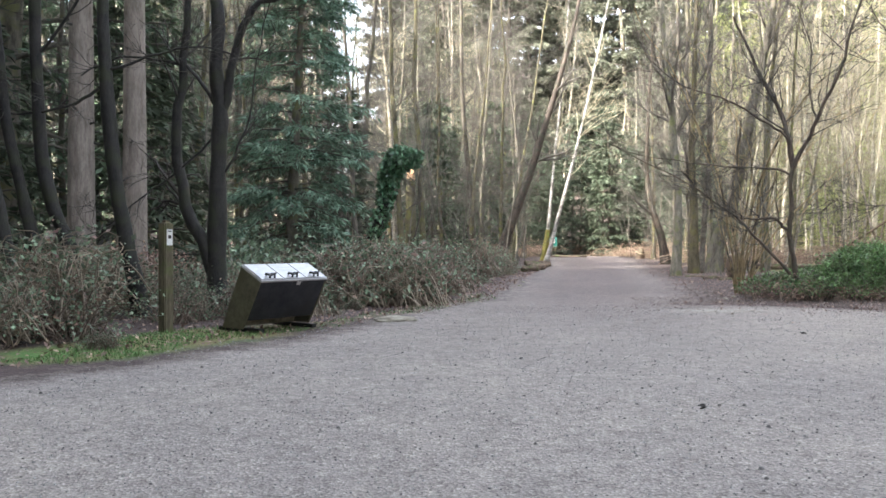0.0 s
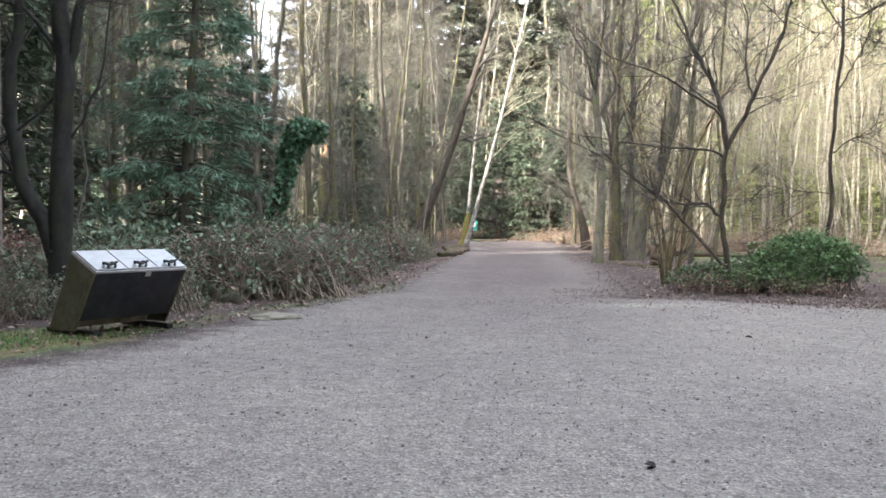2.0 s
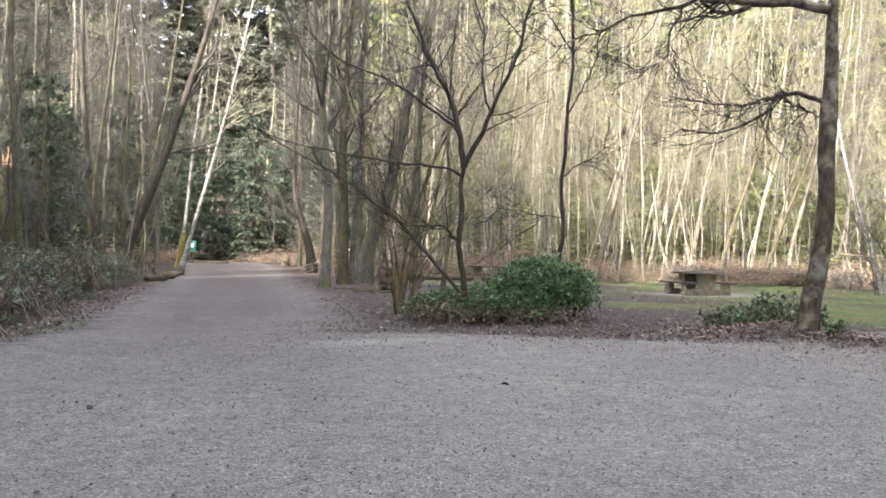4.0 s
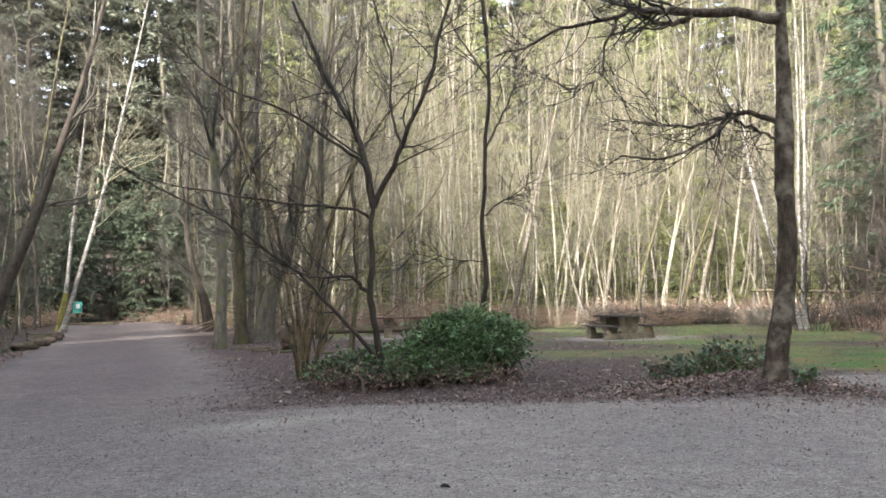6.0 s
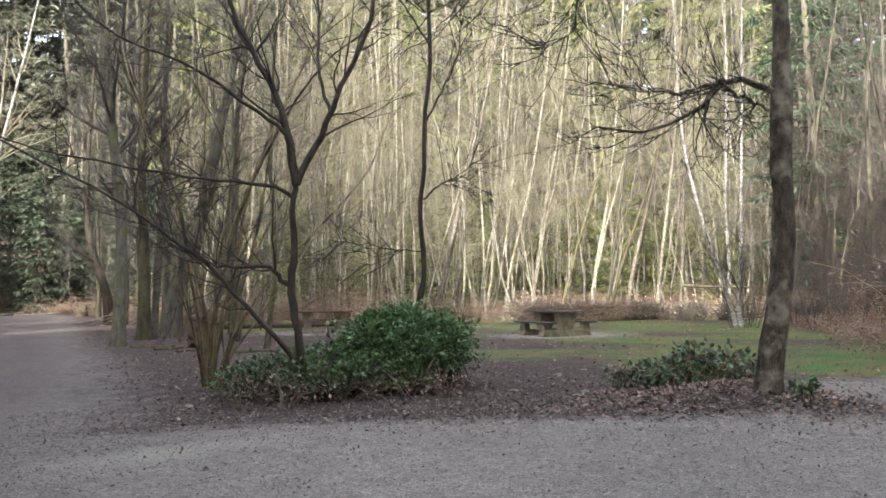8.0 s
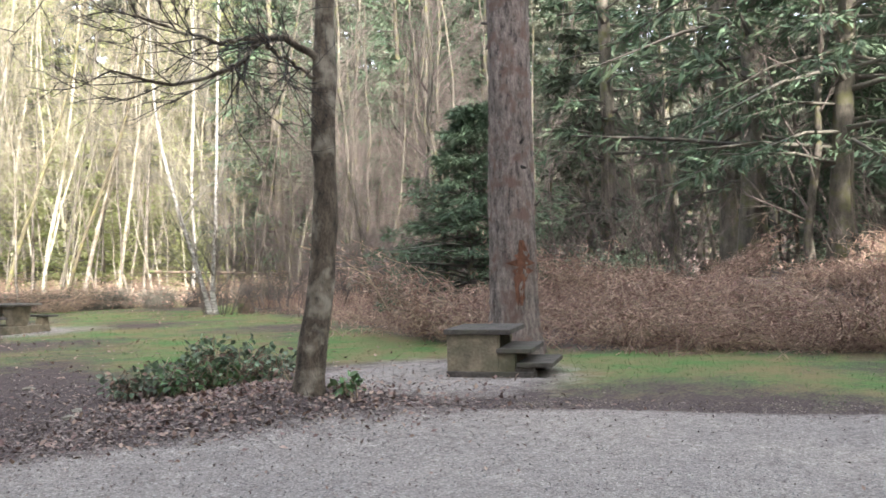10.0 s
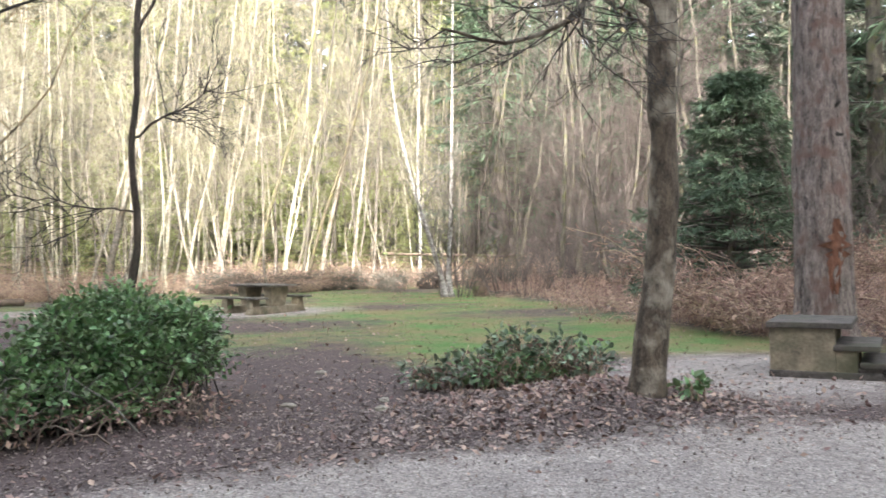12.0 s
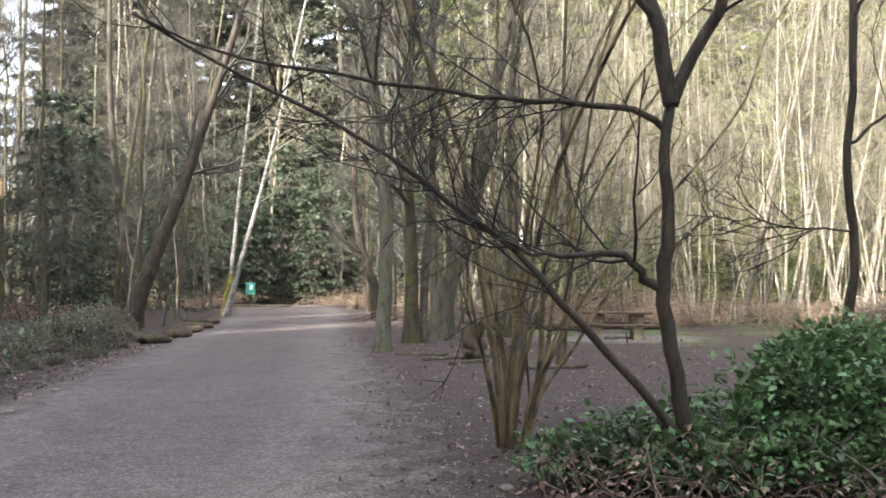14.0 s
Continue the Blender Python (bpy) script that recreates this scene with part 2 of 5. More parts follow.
        l.new(b.outputs[0], s.inputs[0])
        return s.outputs[0]

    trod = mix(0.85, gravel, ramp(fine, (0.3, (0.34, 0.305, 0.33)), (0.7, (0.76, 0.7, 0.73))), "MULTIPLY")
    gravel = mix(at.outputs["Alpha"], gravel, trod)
    col = mix(edge(sep.outputs[1], 0.9), soil, turf)
    col = mix(edge(sep.outputs[0], 0.8), col, gravel)
    col = mix(edge(sep.outputs[2], 0.5), col, ramp(fine, (0.3, (0.3, 0.27, 0.23)), (0.7, (0.5, 0.46, 0.4))))
    l.new(col, p.inputs["Base Color"])
    p.inputs["Roughness"].default_value = 0.95
    p.inputs["Specular IOR Level"].default_value = 0.2
    hsum = n.new("ShaderNodeMath")
    hsum.operation = "ADD"
    l.new(vor.outputs["Distance"], hsum.inputs[0])
    l.new(fine, hsum.inputs[1])
    bp = n.new("ShaderNodeBump")
    bp.inputs["Strength"].default_value, bp.inputs["Distance"].default_value = 0.55, 0.018
    l.new(hsum.outputs[0], bp.inputs["Height"])
    l.new(bp.outputs[0], p.inputs["Normal"])
    return m


# ---- mesh helpers ----
class Geo:
    """Gathers vertices and faces of four or three corners."""

    def __init__(self):
        self.v, self.q, self.t, self.n = [], [], [], 0

    def add(self, verts, quads=None, tris=None):
        verts = np.asarray(verts, float).reshape(-1, 3)
        if quads is not None and len(quads):
            self.q.append(np.asarray(quads, np.int64).reshape(-1, 4) + self.n)
        if tris is not None and len(tris):
            self.t.append(np.asarray(tris, np.int64).reshape(-1, 3) + self.n)
        self.v.append(verts)
        self.n += len(verts)
        return self

    def mesh(self, name, smooth=True):
        v = np.concatenate(self.v) if self.v else np.zeros((0, 3))
        q = np.concatenate(self.q) if self.q else np.zeros((0, 4), np.int64)
        t = np.concatenate(self.t) if self.t else np.zeros((0, 3), np.int64)
        me = bpy.data.meshes.new(name)
        me.vertices.add(len(v))
        me.vertices.foreach_set("co", v.astype(np.float32).ravel())
        idx = np.concatenate([q.ravel(), t.ravel()]).astype(np.int32)
        me.loops.add(len(idx))
        me.loops.foreach_set("vertex_index", idx)
        me.polygons.add(len(q) + len(t))
        starts = np.concatenate([np.arange(len(q)) * 4, len(q) * 4 + np.arange(len(t)) * 3]).astype(np.int32)
        me.polygons.foreach_set("loop_start", starts)
        me.polygons.foreach_set("use_smooth", np.full(len(q) + len(t), smooth))
        me.update(calc_edges=True)
        return me


def unit(a):
    return a / np.maximum(np.linalg.norm(a, axis=-1, keepdims=True), 1e-9)


def tubes(geo, P, R, sides=6, cap=False):
    """Tapered tubes along polylines P (T, N, 3) of radii R (T, N)."""
    P, R = np.asarray(P, float), np.asarray(R, float)
    if P.ndim == 2:
        P, R = P[None], R[None]
    T, N = R.shape
    tan = np.empty_like(P)
    tan[:, 1:-1] = P[:, 2:] - P[:, :-2]
    tan[:, 0], tan[:, -1] = P[:, 1] - P[:, 0], P[:, -1] - P[:, -2]
    tan = unit(tan)
    mean = unit(P[:, -1] - P[:, 0])
    ref = np.where(np.abs(mean[:, 2:3]) < 0.8, np.array([0, 0, 1.0]), np.array([1.0, 0, 0]))[:, None, :]
    u = unit(np.cross(np.broadcast_to(ref, P.shape), tan))
    w = np.cross(tan, u)
    a = np.arange(sides) * 2 * np.pi / sides
    V = P[:, :, None] + R[:, :, None, None] * (np.cos(a)[:, None] * u[:, :, None] + np.sin(a)[:, None] * w[:, :, None])
    base = (np.arange(T)[:, None, None] * N + np.arange(N - 1)[None, :, None]) * sides
    j = np.arange(sides)
    k = (j + 1) % sides
    Q = np.stack([base + j, base + k, base + k + sides, base + j + sides], -1)
    tris = None
    if cap:
        c = (np.arange(T) * N + N - 1)[:, None] * sides
        tris = np.concatenate([np.stack([c + 0, c + m, c + m + 1], -1).reshape(-1, 3) for m in range(1, sides - 1)])
    geo.add(V.reshape(-1, 3), Q.reshape(-1, 4), tris)


def spline(pts, n):
    """A smooth line of n points through pts."""
    pts = np.asarray(pts, float)
    k = np.linspace(0, len(pts) - 1, n)
    i = np.clip(k.astype(int), 0, len(pts) - 2)
    f = (k - i)[:, None]
    p0, p1, p2, p3 = pts[np.clip(i - 1, 0, None)], pts[i], pts[i + 1], pts[np.clip(i + 2, None, len(pts) - 1)]
    return 0.5 * (2 * p1 + (p2 - p0) * f + (2 * p0 - 5 * p1 + 4 * p2 - p3) * f ** 2 + (3 * p1 - p0 - 3 * p2 + p3) * f ** 3)


def grow(rng, P, R, n, u0, u1, length, ang, up, wig, pts, ratio, fall=0.4, rmin=0.003, tip=0.35):
    """n children that sprout from the polylines P."""
    T, N = R.shape
    i = rng.permutation(n) % T
    u = rng.uniform(u0, u1, n)
    f = u * (N - 1)
    k = np.minimum(f.astype(int), N - 2)
    a = (f - k)[:, None]
    base = P[i, k] * (1 - a) + P[i, k + 1] * a
    r = R[i, k] * (1 - a[:, 0]) + R[i, k + 1] * a[:, 0]
    tan = unit(P[i, k + 1] - P[i, k])
    rv = unit(rng.normal(size=(n, 3)))
    perp = unit(rv - tan * (rv * tan).sum(1, keepdims=True))
    th = np.radians(ang) * rng.uniform(0.6, 1.25, n)[:, None]
    d = tan * np.cos(th) + perp * np.sin(th)
    L = length * (1 - fall * u) * rng.uniform(0.55, 1.25, n)
    out = np.empty((n, pts, 3))
    out[:, 0] = base
    for s in range(1, pts):
        d = unit(d + rng.normal(size=(n, 3)) * wig + np.array([0, 0, up]))
        out[:, s] = out[:, s - 1] + d * (L / (pts - 1))[:, None]
    r0 = np.maximum(r * ratio * rng.uniform(0.7, 1.1, n), rmin)
    return out, r0[:, None] * np.linspace(1, tip, pts)[None]


def leaves(geo, rng, P, size, flat=0.5, ratio=0.55, D=None, full=True, fold=0.2):
    """Pointed leaves at P, folded along the midrib."""
    n = len(P)
    if D is None:
        D = unit(rng.normal(size=(n, 3)) * np.array([1, 1, 0.5]))
    nrm = unit(rng.normal(size=(n, 3)) * (1 - flat) + np.array([0, 0, 1.0]) * flat)
    side = unit(np.cross(D, nrm))
    nrm = np.cross(side, D)
    L = (size * rng.uniform(0.6, 1.3, n))[:, None]
    W = L * ratio * 0.5
    up = nrm * W * fold * 2
    b = P
    t = P + D * L
    if full:
        l1, l2 = P + D * L * 0.3 + side * W + up, P + D * L * 0.68 + side * W * 0.8 + up
        r1, r2 = P + D * L * 0.3 - side * W + up, P + D * L * 0.68 - side * W * 0.8 + up
        V = np.stack([b, l1, l2, t, r2, r1], 1)
        o = np.arange(n)[:, None] * 6
        geo.add(V, np.concatenate([o + np.array([0, 1, 2, 3]), o + np.array([0, 3, 4, 5])]))
    else:
        V = np.stack([b, P + D * L * 0.45 + side * W + up, t, P + D * L * 0.45 - side * W + up], 1)
        o = np.arange(n)[:, None] * 4
        geo.add(V, None, np.concatenate([o + np.array([0, 1, 2]), o + np.array([0, 2, 3])]))


def root(name, label, category, group="", at=(0, 0, 0), turn=0.0):
    ob = new(name)
    ob.empty_display_size = 0.2
    ob.matrix_basis = pose(*at, 0, 0, turn)
    return tagged(ob, label, category, group)


STUFF = ("dead_leaves", "twigs", "stems", "boughs", "foliage", "leaves", "fronds", "crown", "ivy", "branch_stubs")


SINGULAR = {"twigs": "twig_work", "stems": "cane_work", "boughs": "bough_work", "leaves": "foliage", "fronds": "frond_work", "dead_leaves": "withered_foliage", "branch_stubs": "branch_stub"}


def part(name, geo, material, parent=None, label="", smooth=True):
    if isinstance(geo, Geo):
        me = geo.mesh(name, smooth)
    elif isinstance(geo, bmesh.types.BMesh):
        me = bpy.data.meshes.new(name)
        geo.to_mesh(me)
        geo.free()
    else:
        me = geo
    if material and not me.materials:
        me.materials.append(material)
    ob = new(SINGULAR.get(name, name), me)
    ob.parent = parent
    if name in STUFF:
        tagged(ob, kind="stuff")
    if label:
        tagged(ob, label)
    return ob


def block(cx, cy, cz, sx, sy, sz, bevel=0.01, m=None, taper=1.0, seg=2):
    """A bevelled box, its middle at cx, cy, its foot at cz; taper narrows the top."""
    bm = bmesh.new()
    bmesh.ops.create_cube(bm, size=1)
    for v in bm.verts:
        k = taper if v.co.z > 0 else 1.0
        v.co = Vector((cx + v.co.x * sx * k, cy + v.co.y * sy * k, cz + (v.co.z + 0.5) * sz))
    if bevel:
        bmesh.ops.bevel(bm, geom=bm.edges[:], offset=bevel, segments=seg, affect="EDGES", profile=0.6)
    if m:
        bm.transform(m)
    return bm


# ---- ground ----
def edge_left(y):
    return np.interp(y, (-40, 0, 4, 5, 7, 8.5, 10.4, 14.3, 27, 44, 65, 75), (-9, -5.4, -4.1, -3.6, -2.9, -2.5, -1.9, -0.95, -1.05, -1.2, -2.4, -4))


def edge_front(x):
    return np.interp(x, (-6, 2.9, 5.6, 7.2, 8.3, 9.6, 10.4, 10.9, 11.15, 12, 14, 30), (14.6, 14.2, 13.6, 12.8, 11.7, 10.9, 10.7, 9.5, 8.4, 5.5, 1, -8))


def edge_right(y):
    return np.interp(y, (14, 16, 18, 23, 34, 50, 64, 75), (3.0, 3.4, 3.5, 3.6, 3.6, 3.8, 4.2, 3))


def bank_x(y):
    return np.interp(y, (-10, 5, 10, 14, 25, 33, 45), (17, 18, 17.3, 17.2, 26, 33, 36))


def lawn_x(y):
    return np.interp(y, (0, 5, 8.6, 9.4, 10.2, 11, 12.5, 13.5, 16, 20, 24, 30, 36, 45), (13, 12.0, 11.0, 10.8, 11.0, 13.2, 14.4, 13.6, 10.7, 10.2, 11.5, 11.2, 11.8, 13))


def soft(v, w):
    return np.clip(v / w * 0.5 + 0.5, 0, 1)


def bearing(x, y):
    return np.degrees(np.arctan2(x - 1.2, y + 2.8))


def ground_z(x, y):
    x, y = np.asarray(x, float), np.asarray(y, float)
    z = 0.3 * np.exp(-((x - 9.5) ** 2 + (y - 12.25) ** 2) / 1.5)
    z = z + 0.12 * np.exp(-((x - 6.3) ** 2 / 4 + (y - 16) ** 2 / 1.2))
    z = z + 0.95 * np.clip((x - bank_x(y) - 0.3) / 5, 0, 1) ** 1.3 * np.clip((18.5 - y) / 6, 0, 1)
    z = z + 0.3 * np.clip((edge_left(y) - x - 2.2) / 4, 0, 1)
    dip = 1 - 0.95 * np.exp(-((bearing(x, y) + 16.5) / 2.6) ** 4)
    z = z + 38 * dip * np.clip((np.hypot(x - 2, y - 6) - 94) / 70, 0, 1) ** 0.9 * np.clip((0.5 * x + y + 30) / 60, 0, 1)
    z = z + 0.012 * np.sin(x * 1.7 + np.sin(y * 1.1)) * np.cos(y * 1.3 + x * 0.4)
    return z


def build_ground():
    def axis(lo, hi, a, b, fine, ratio):
        mid_ = np.arange(a, b + 1e-6, fine)
        out, s, p = [], fine, b
        while p < hi:
            s *= ratio
            p += s
            out.append(p)
        low, s, p = [], fine, a
        while p > lo:
            s *= ratio
            p -= s
            low.append(p)
        return np.concatenate([low[::-1], mid_, out])

    xs, ys = axis(-900, 900, -8, 28, 0.17, 1.18), axis(-900, 900, -5, 44, 0.17, 1.18)
    X, Y = np.meshgrid(xs, ys)
    rng = np.random.default_rng(3)
    Z = ground_z(X, Y)
    gr = soft(np.minimum(X - edge_left(Y) - np.interp(Y, (1, 4, 8, 10, 12), (0.2, 0.75, 0.6, 0.25, 0)), edge_front(X) - Y), 0.7)
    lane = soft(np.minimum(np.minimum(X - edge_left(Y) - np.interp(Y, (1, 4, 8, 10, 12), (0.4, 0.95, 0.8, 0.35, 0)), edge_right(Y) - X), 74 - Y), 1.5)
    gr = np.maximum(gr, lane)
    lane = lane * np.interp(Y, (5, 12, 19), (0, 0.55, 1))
    gr = np.maximum(gr, 0.78 * soft(1.0 - np.hypot((X - 16.7) / 2.4, (Y - 26.7) / 2.0), 0.6))
    gr = np.maximum(gr, soft(1.0 - np.hypot((X - 12.7) / 1.9, (Y - 12.2) / 1.7), 0.6))
    gr = np.maximum(gr, 0.8 * soft(1.0 - np.hypot((X - 11.3) / 2.6, (Y - 33) / 2.0), 0.6))
    gs = soft(np.minimum(np.minimum(X - lawn_x(Y), bank_x(Y) - X), 46 - Y), 1.6)
    gs = gs * (1 - 0.55 * np.exp(-((X - 13.5) / 3.2) ** 2 - ((Y - 27) / 6) ** 2)) * np.interp(Y, (26, 36), (1, 0.72))
    gs = gs * (0.66 + 0.36 * np.sin(X * 0.8 + 1.6 * np.sin(Y * 0.55)) * np.cos(Y * 0.7 - X * 0.25) + 0.1 * np.sin(X * 2.3 + Y) * np.sin(Y * 1.9))
    verge = np.minimum(edge_left(Y) - X + 0.12, X - edge_left(Y) + np.interp(Y, (4, 5.5, 8, 9.5), (0.75, 1.7, 1.7, 0.75)))
    gs = np.maximum(gs, soft(verge, 0.5) * np.interp(Y, (4, 5, 7.4, 8.2, 16, 17), (0, 1, 1, 0.5, 0.5, 0)))
    gs = np.maximum(gs, soft(1.0 - np.hypot((X - 9.5) / 1.6, (Y - 36) / 2.5), 0.8) * 0.8)
    # paler slanting oval across the gravel
    pale_patch = 0.75 * soft(1.0 - np.hypot((X - 3.6 - (Y - 13) * 0.7) / 1.1, (Y - 12.7) / 0.45), 0.9)
    n_y, n_x = X.shape
    i = np.arange(n_x * n_y).reshape(n_y, n_x)
    g = Geo().add(np.stack([X, Y, Z], -1), np.stack([i[:-1, :-1], i[:-1, 1:], i[1:, 1:], i[1:, :-1]], -1))
    ob = tagged(part("ground", g, ground_material()), "gravel clearing, path, leaf litter and worn turf", "ground", kind="structure")
    at = ob.data.attributes.new("zone", "FLOAT_COLOR", "POINT")
    at.data.foreach_set("color", np.stack([gr, gs, pale_patch, lane], -1).astype(np.float32).ravel())
    return ob


build_ground()


def gz(x, y):
    return float(ground_z(x, y))


# ---- trees ----
def bare_mesh(seed, h, r, limbs=14, forks=90, twigs=260, lean=(0, 0), wig=0.05, first=0.3, spread=1.0, up=0.12, thin=0.004, line=None, pts=14, limb=0.42, ang=50):
    """Trunk and crown meshes of a leafless tree."""
    rng = np.random.default_rng(seed)
    if line is None:
        z = np.linspace(0, 1, pts)
        off = np.cumsum(rng.normal(size=(pts, 2)) * wig * h / pts, 0)
        off[0] = 0
        P = np.stack([off[:, 0] + lean[0] * h * z ** 1.2, off[:, 1] + lean[1] * h * z ** 1.2, z * h - 0.15], 1)
    else:
        P = spline(line, pts)
        z = np.linspace(0, 1, pts)
    R = r * (1 - 0.82 * z) + r * 0.55 * np.exp(-np.maximum(P[:, 2], 0) / (r * 2.2))
    tg = Geo()
    tubes(tg, P, R, 9)
    P, R = P[None], R[None]
    L1 = grow(rng, P, R, limbs, first, 0.97, h * 0.26 * spread, ang, up, 0.16, 5, limb, 0.45, 0.01)
    L2 = grow(rng, *L1, forks, 0.2, 1.0, h * 0.12 * spread, 42, up * 0.8, 0.2, 4, 0.55, 0.3, 0.006)
    L3 = grow(rng, *L2, twigs, 0.15, 1.0, h * 0.065 * spread, 38, 0.06, 0.22, 2 if thin > 0.005 else 3, 0.6, 0.3, thin)
    cg = Geo()
    tubes(cg, *L1, 4)
    tubes(cg, *L2, 3)
    tubes(cg, *L3, 3)
    return tg.mesh("trunk"), cg.mesh("crown"), L3[0]


def bare_tree(name, seed, bark, twig, label, group, **k):
    t, c, tips = bare_mesh(seed, **k)
    ob = root(name, label, "tree", group)
    part("trunk", t, bark, ob)
    part("crown", c, twig, ob)
    return ob, tips


def conifer(name, seed, h, r, width, bark, leaf, label, group, branches=90, sprays=14, clear=0.1, size=0.34, droop=-0.06, dense=5, power=0.8, slim=0.3):
    """Trunk, boughs and flat drooping sprays."""
    rng = np.random.default_rng(seed)
    z = np.linspace(0, 1, 14)
    P = np.stack([0.02 * h * np.sin(z * 3 + seed), 0.015 * h * np.cos(z * 4 + seed) - 0.015 * h, z * h - 0.15], 1)
    R = r * (1 - 0.93 * z) + r * 0.4 * np.exp(-z * h / (r * 2.5))
    tg = Geo()
    tubes(tg, P, R, 10)
    u = np.sort(rng.uniform(clear, 0.985, branches))
    az = np.arange(branches) * 2.4 + rng.uniform(-0.4, 0.4, branches)
    L = width * 0.5 * np.clip(1.02 - (u - clear) / (1 - clear), 0.03, 1) ** power * rng.uniform(0.65, 1.15, branches) + 0.15
    base = np.stack([np.interp(u, z, P[:, i]) for i in range(3)], 1)
    d = unit(np.stack([np.cos(az), np.sin(az), rng.uniform(-0.05, 0.3, branches)], 1))
    B = np.empty((branches, 6, 3))
    B[:, 0] = base
    for s in range(1, 6):
        d = unit(d + np.array([0, 0, droop]) + rng.normal(size=d.shape) * 0.06)
        B[:, s] = B[:, s - 1] + d * (L / 5)[:, None]
    bg = Geo()
    tubes(bg, B[:, (0, 2, 5)], np.maximum(0.012, 0.02 * L)[:, None] * np.array([1, 0.7, 0.25])[None], 3)
    fg = Geo()
    n = branches * sprays
    i = np.repeat(np.arange(branches), sprays)
    f = rng.uniform(0.12, 1.0, n) ** 0.8 * 5
    k = np.minimum(f.astype(int), 4)
    a = (f - k)[:, None]
    p = B[i, k] * (1 - a) + B[i, k + 1] * a
    t = unit(B[i, k + 1] - B[i, k])
    side = unit(np.cross(t, np.array([0, 0, 1.0]))) * np.where(rng.random(n) < 0.5, 1, -1)[:, None]
    reach = (0.1 + np.minimum(0.3, 0.25 * L[i]) + 0.25 * L[i] * (1.05 - f / 5))[:, None] * rng.uniform(0.5, 1.1, n)[:, None]
    sd = unit(t * 0.7 + side * rng.uniform(0.3, 1.0, n)[:, None] + np.array([0, 0, -0.22]))
    for q in range(dense):
        w = (q + rng.uniform(0, 1, n)[:, None]) / dense
        pp = p + sd * reach * w + np.array([0, 0, -0.12]) * (w * reach) ** 2 + rng.normal(size=(n, 3)) * 0.05
        dd = unit(sd + rng.normal(size=(n, 3)) * 0.45 + np.array([0, 0, -0.15]))
        leaves(fg, rng, pp, size, 0.6, slim, dd, False, 0.1)
    ob = root(name, label, "tree", group)
    part("trunk", tg, bark, ob)
    part("boughs", bg, TWIG, ob)
    part("foliage", fg, leaf, ob)
    return ob


def scatter(masters, places, rng, smin=0.85, smax=1.15, tilt=2.0, sink=0.0):
    """Stands the masters and their copies at the places."""
    used = set()
    for j, (x, y) in enumerate(places):
        k = int(rng.integers(0, len(masters)))
        s = float(rng.uniform(smin, smax))
        m = pose(x, y, gz(x, y) - sink, float(rng.normal() * tilt), float(rng.normal() * tilt), float(rng.uniform(0, 360))) @ Matrix.Scale(s, 4)
        if k in used:
            copy_thing(masters[k], m)
        else:
            masters[k].matrix_basis = m
            used.add(k)
    for k, ob in enumerate(masters):
        if k not in used:
            ob.matrix_basis = pose(-60 - 3 * k, 60, 0)


def spots(rng, n, test, x0, x1, y0, y1, gap):
    out = []
    for _ in range(n * 60):
        p = (float(rng.uniform(x0, x1)), float(rng.uniform(y0, y1)))
        if test(*p) and all((p[0] - q[0]) ** 2 + (p[1] - q[1]) ** 2 > gap * gap for q in out):
            out.append(p)
            if len(out) == n:
                break
    return out


def heading(x, y):
    return math.degrees(math.atan2(x - 2.5, y - 6))


def off_path(x, y, m=1.0):
    return x < edge_left(y) - m or x > edge_right(y) + m


# tree with several limbs behind the evergreen bush
def limb_tree(name, label, at, right, trunk, limbs, r, bark, twig, seed, twigs=420, spread=1.0, top=(), thin=0.004):
    """trunk and limbs: lines of (along, up, deep) in metres, along the direction right."""
    rt = Vector((right[0], right[1], 0)).normalized()
    dp = Vector((-rt.y, rt.x, 0))

    def world(pts):
        return [tuple(rt * p[0] + dp * (p[2] if len(p) > 2 else 0.0) + Vector((0, 0, p[1]))) for p in pts]

    rng = np.random.default_rng(seed)
    ob = root(name, label, "tree", "", (at[0], at[1], 0))
    g = Geo()
    n = 22
    P = spline(world(trunk), n)
    zz = np.linspace(0, 1, n)
    P[2:-2] += rng.normal(size=(n - 4, 3)) * r * (0.16 if r < 0.08 else 0.04) * np.array([1, 1, 0])
    R = r * (1 - 0.45 * zz) + r * 0.5 * np.exp(-np.maximum(P[:, 2], 0) / (r * 2)) + rng.normal(size=n) * r * 0.06
    tubes(g, P, R, 12)
    part("trunk", g, bark, ob)
    allP, allR = [], []
    for line, r0, r1 in limbs:
        p = spline(world(line), 16)
        p[1:-1] += rng.normal(size=(14, 3)) * 0.015
        rr = np.linspace(r0, r1, 16)
        lg = Geo()
        tubes(lg, p, rr, 7)
        part("limb", lg, bark, ob)
        allP.append(p)
        allR.append(rr)
    A, B = np.array(allP), np.array(allR)
    k = len(limbs)
    L1 = grow(rng, A, B, 15 * k, 0.25, 1.0, 1.0 * spread, 48, 0.08, 0.2, 6, 0.42, 0.2, 0.0075)
    L2 = grow(rng, *L1, 42 * k, 0.25, 1.0, 0.6 * spread, 45, 0.06, 0.2, 5, 0.65, 0.3, 0.005)
    L3 = grow(rng, *L2, twigs, 0.15, 1.0, 0.26 * spread, 40, 0.05, 0.2, 4, 0.7, 0.3, thin)
    cg = Geo()
    tubes(cg, *L1, 5)
    tubes(cg, *L2, 4)
    tubes(cg, *L3, 3)
    part("twigs", cg, twig, ob)
    return ob


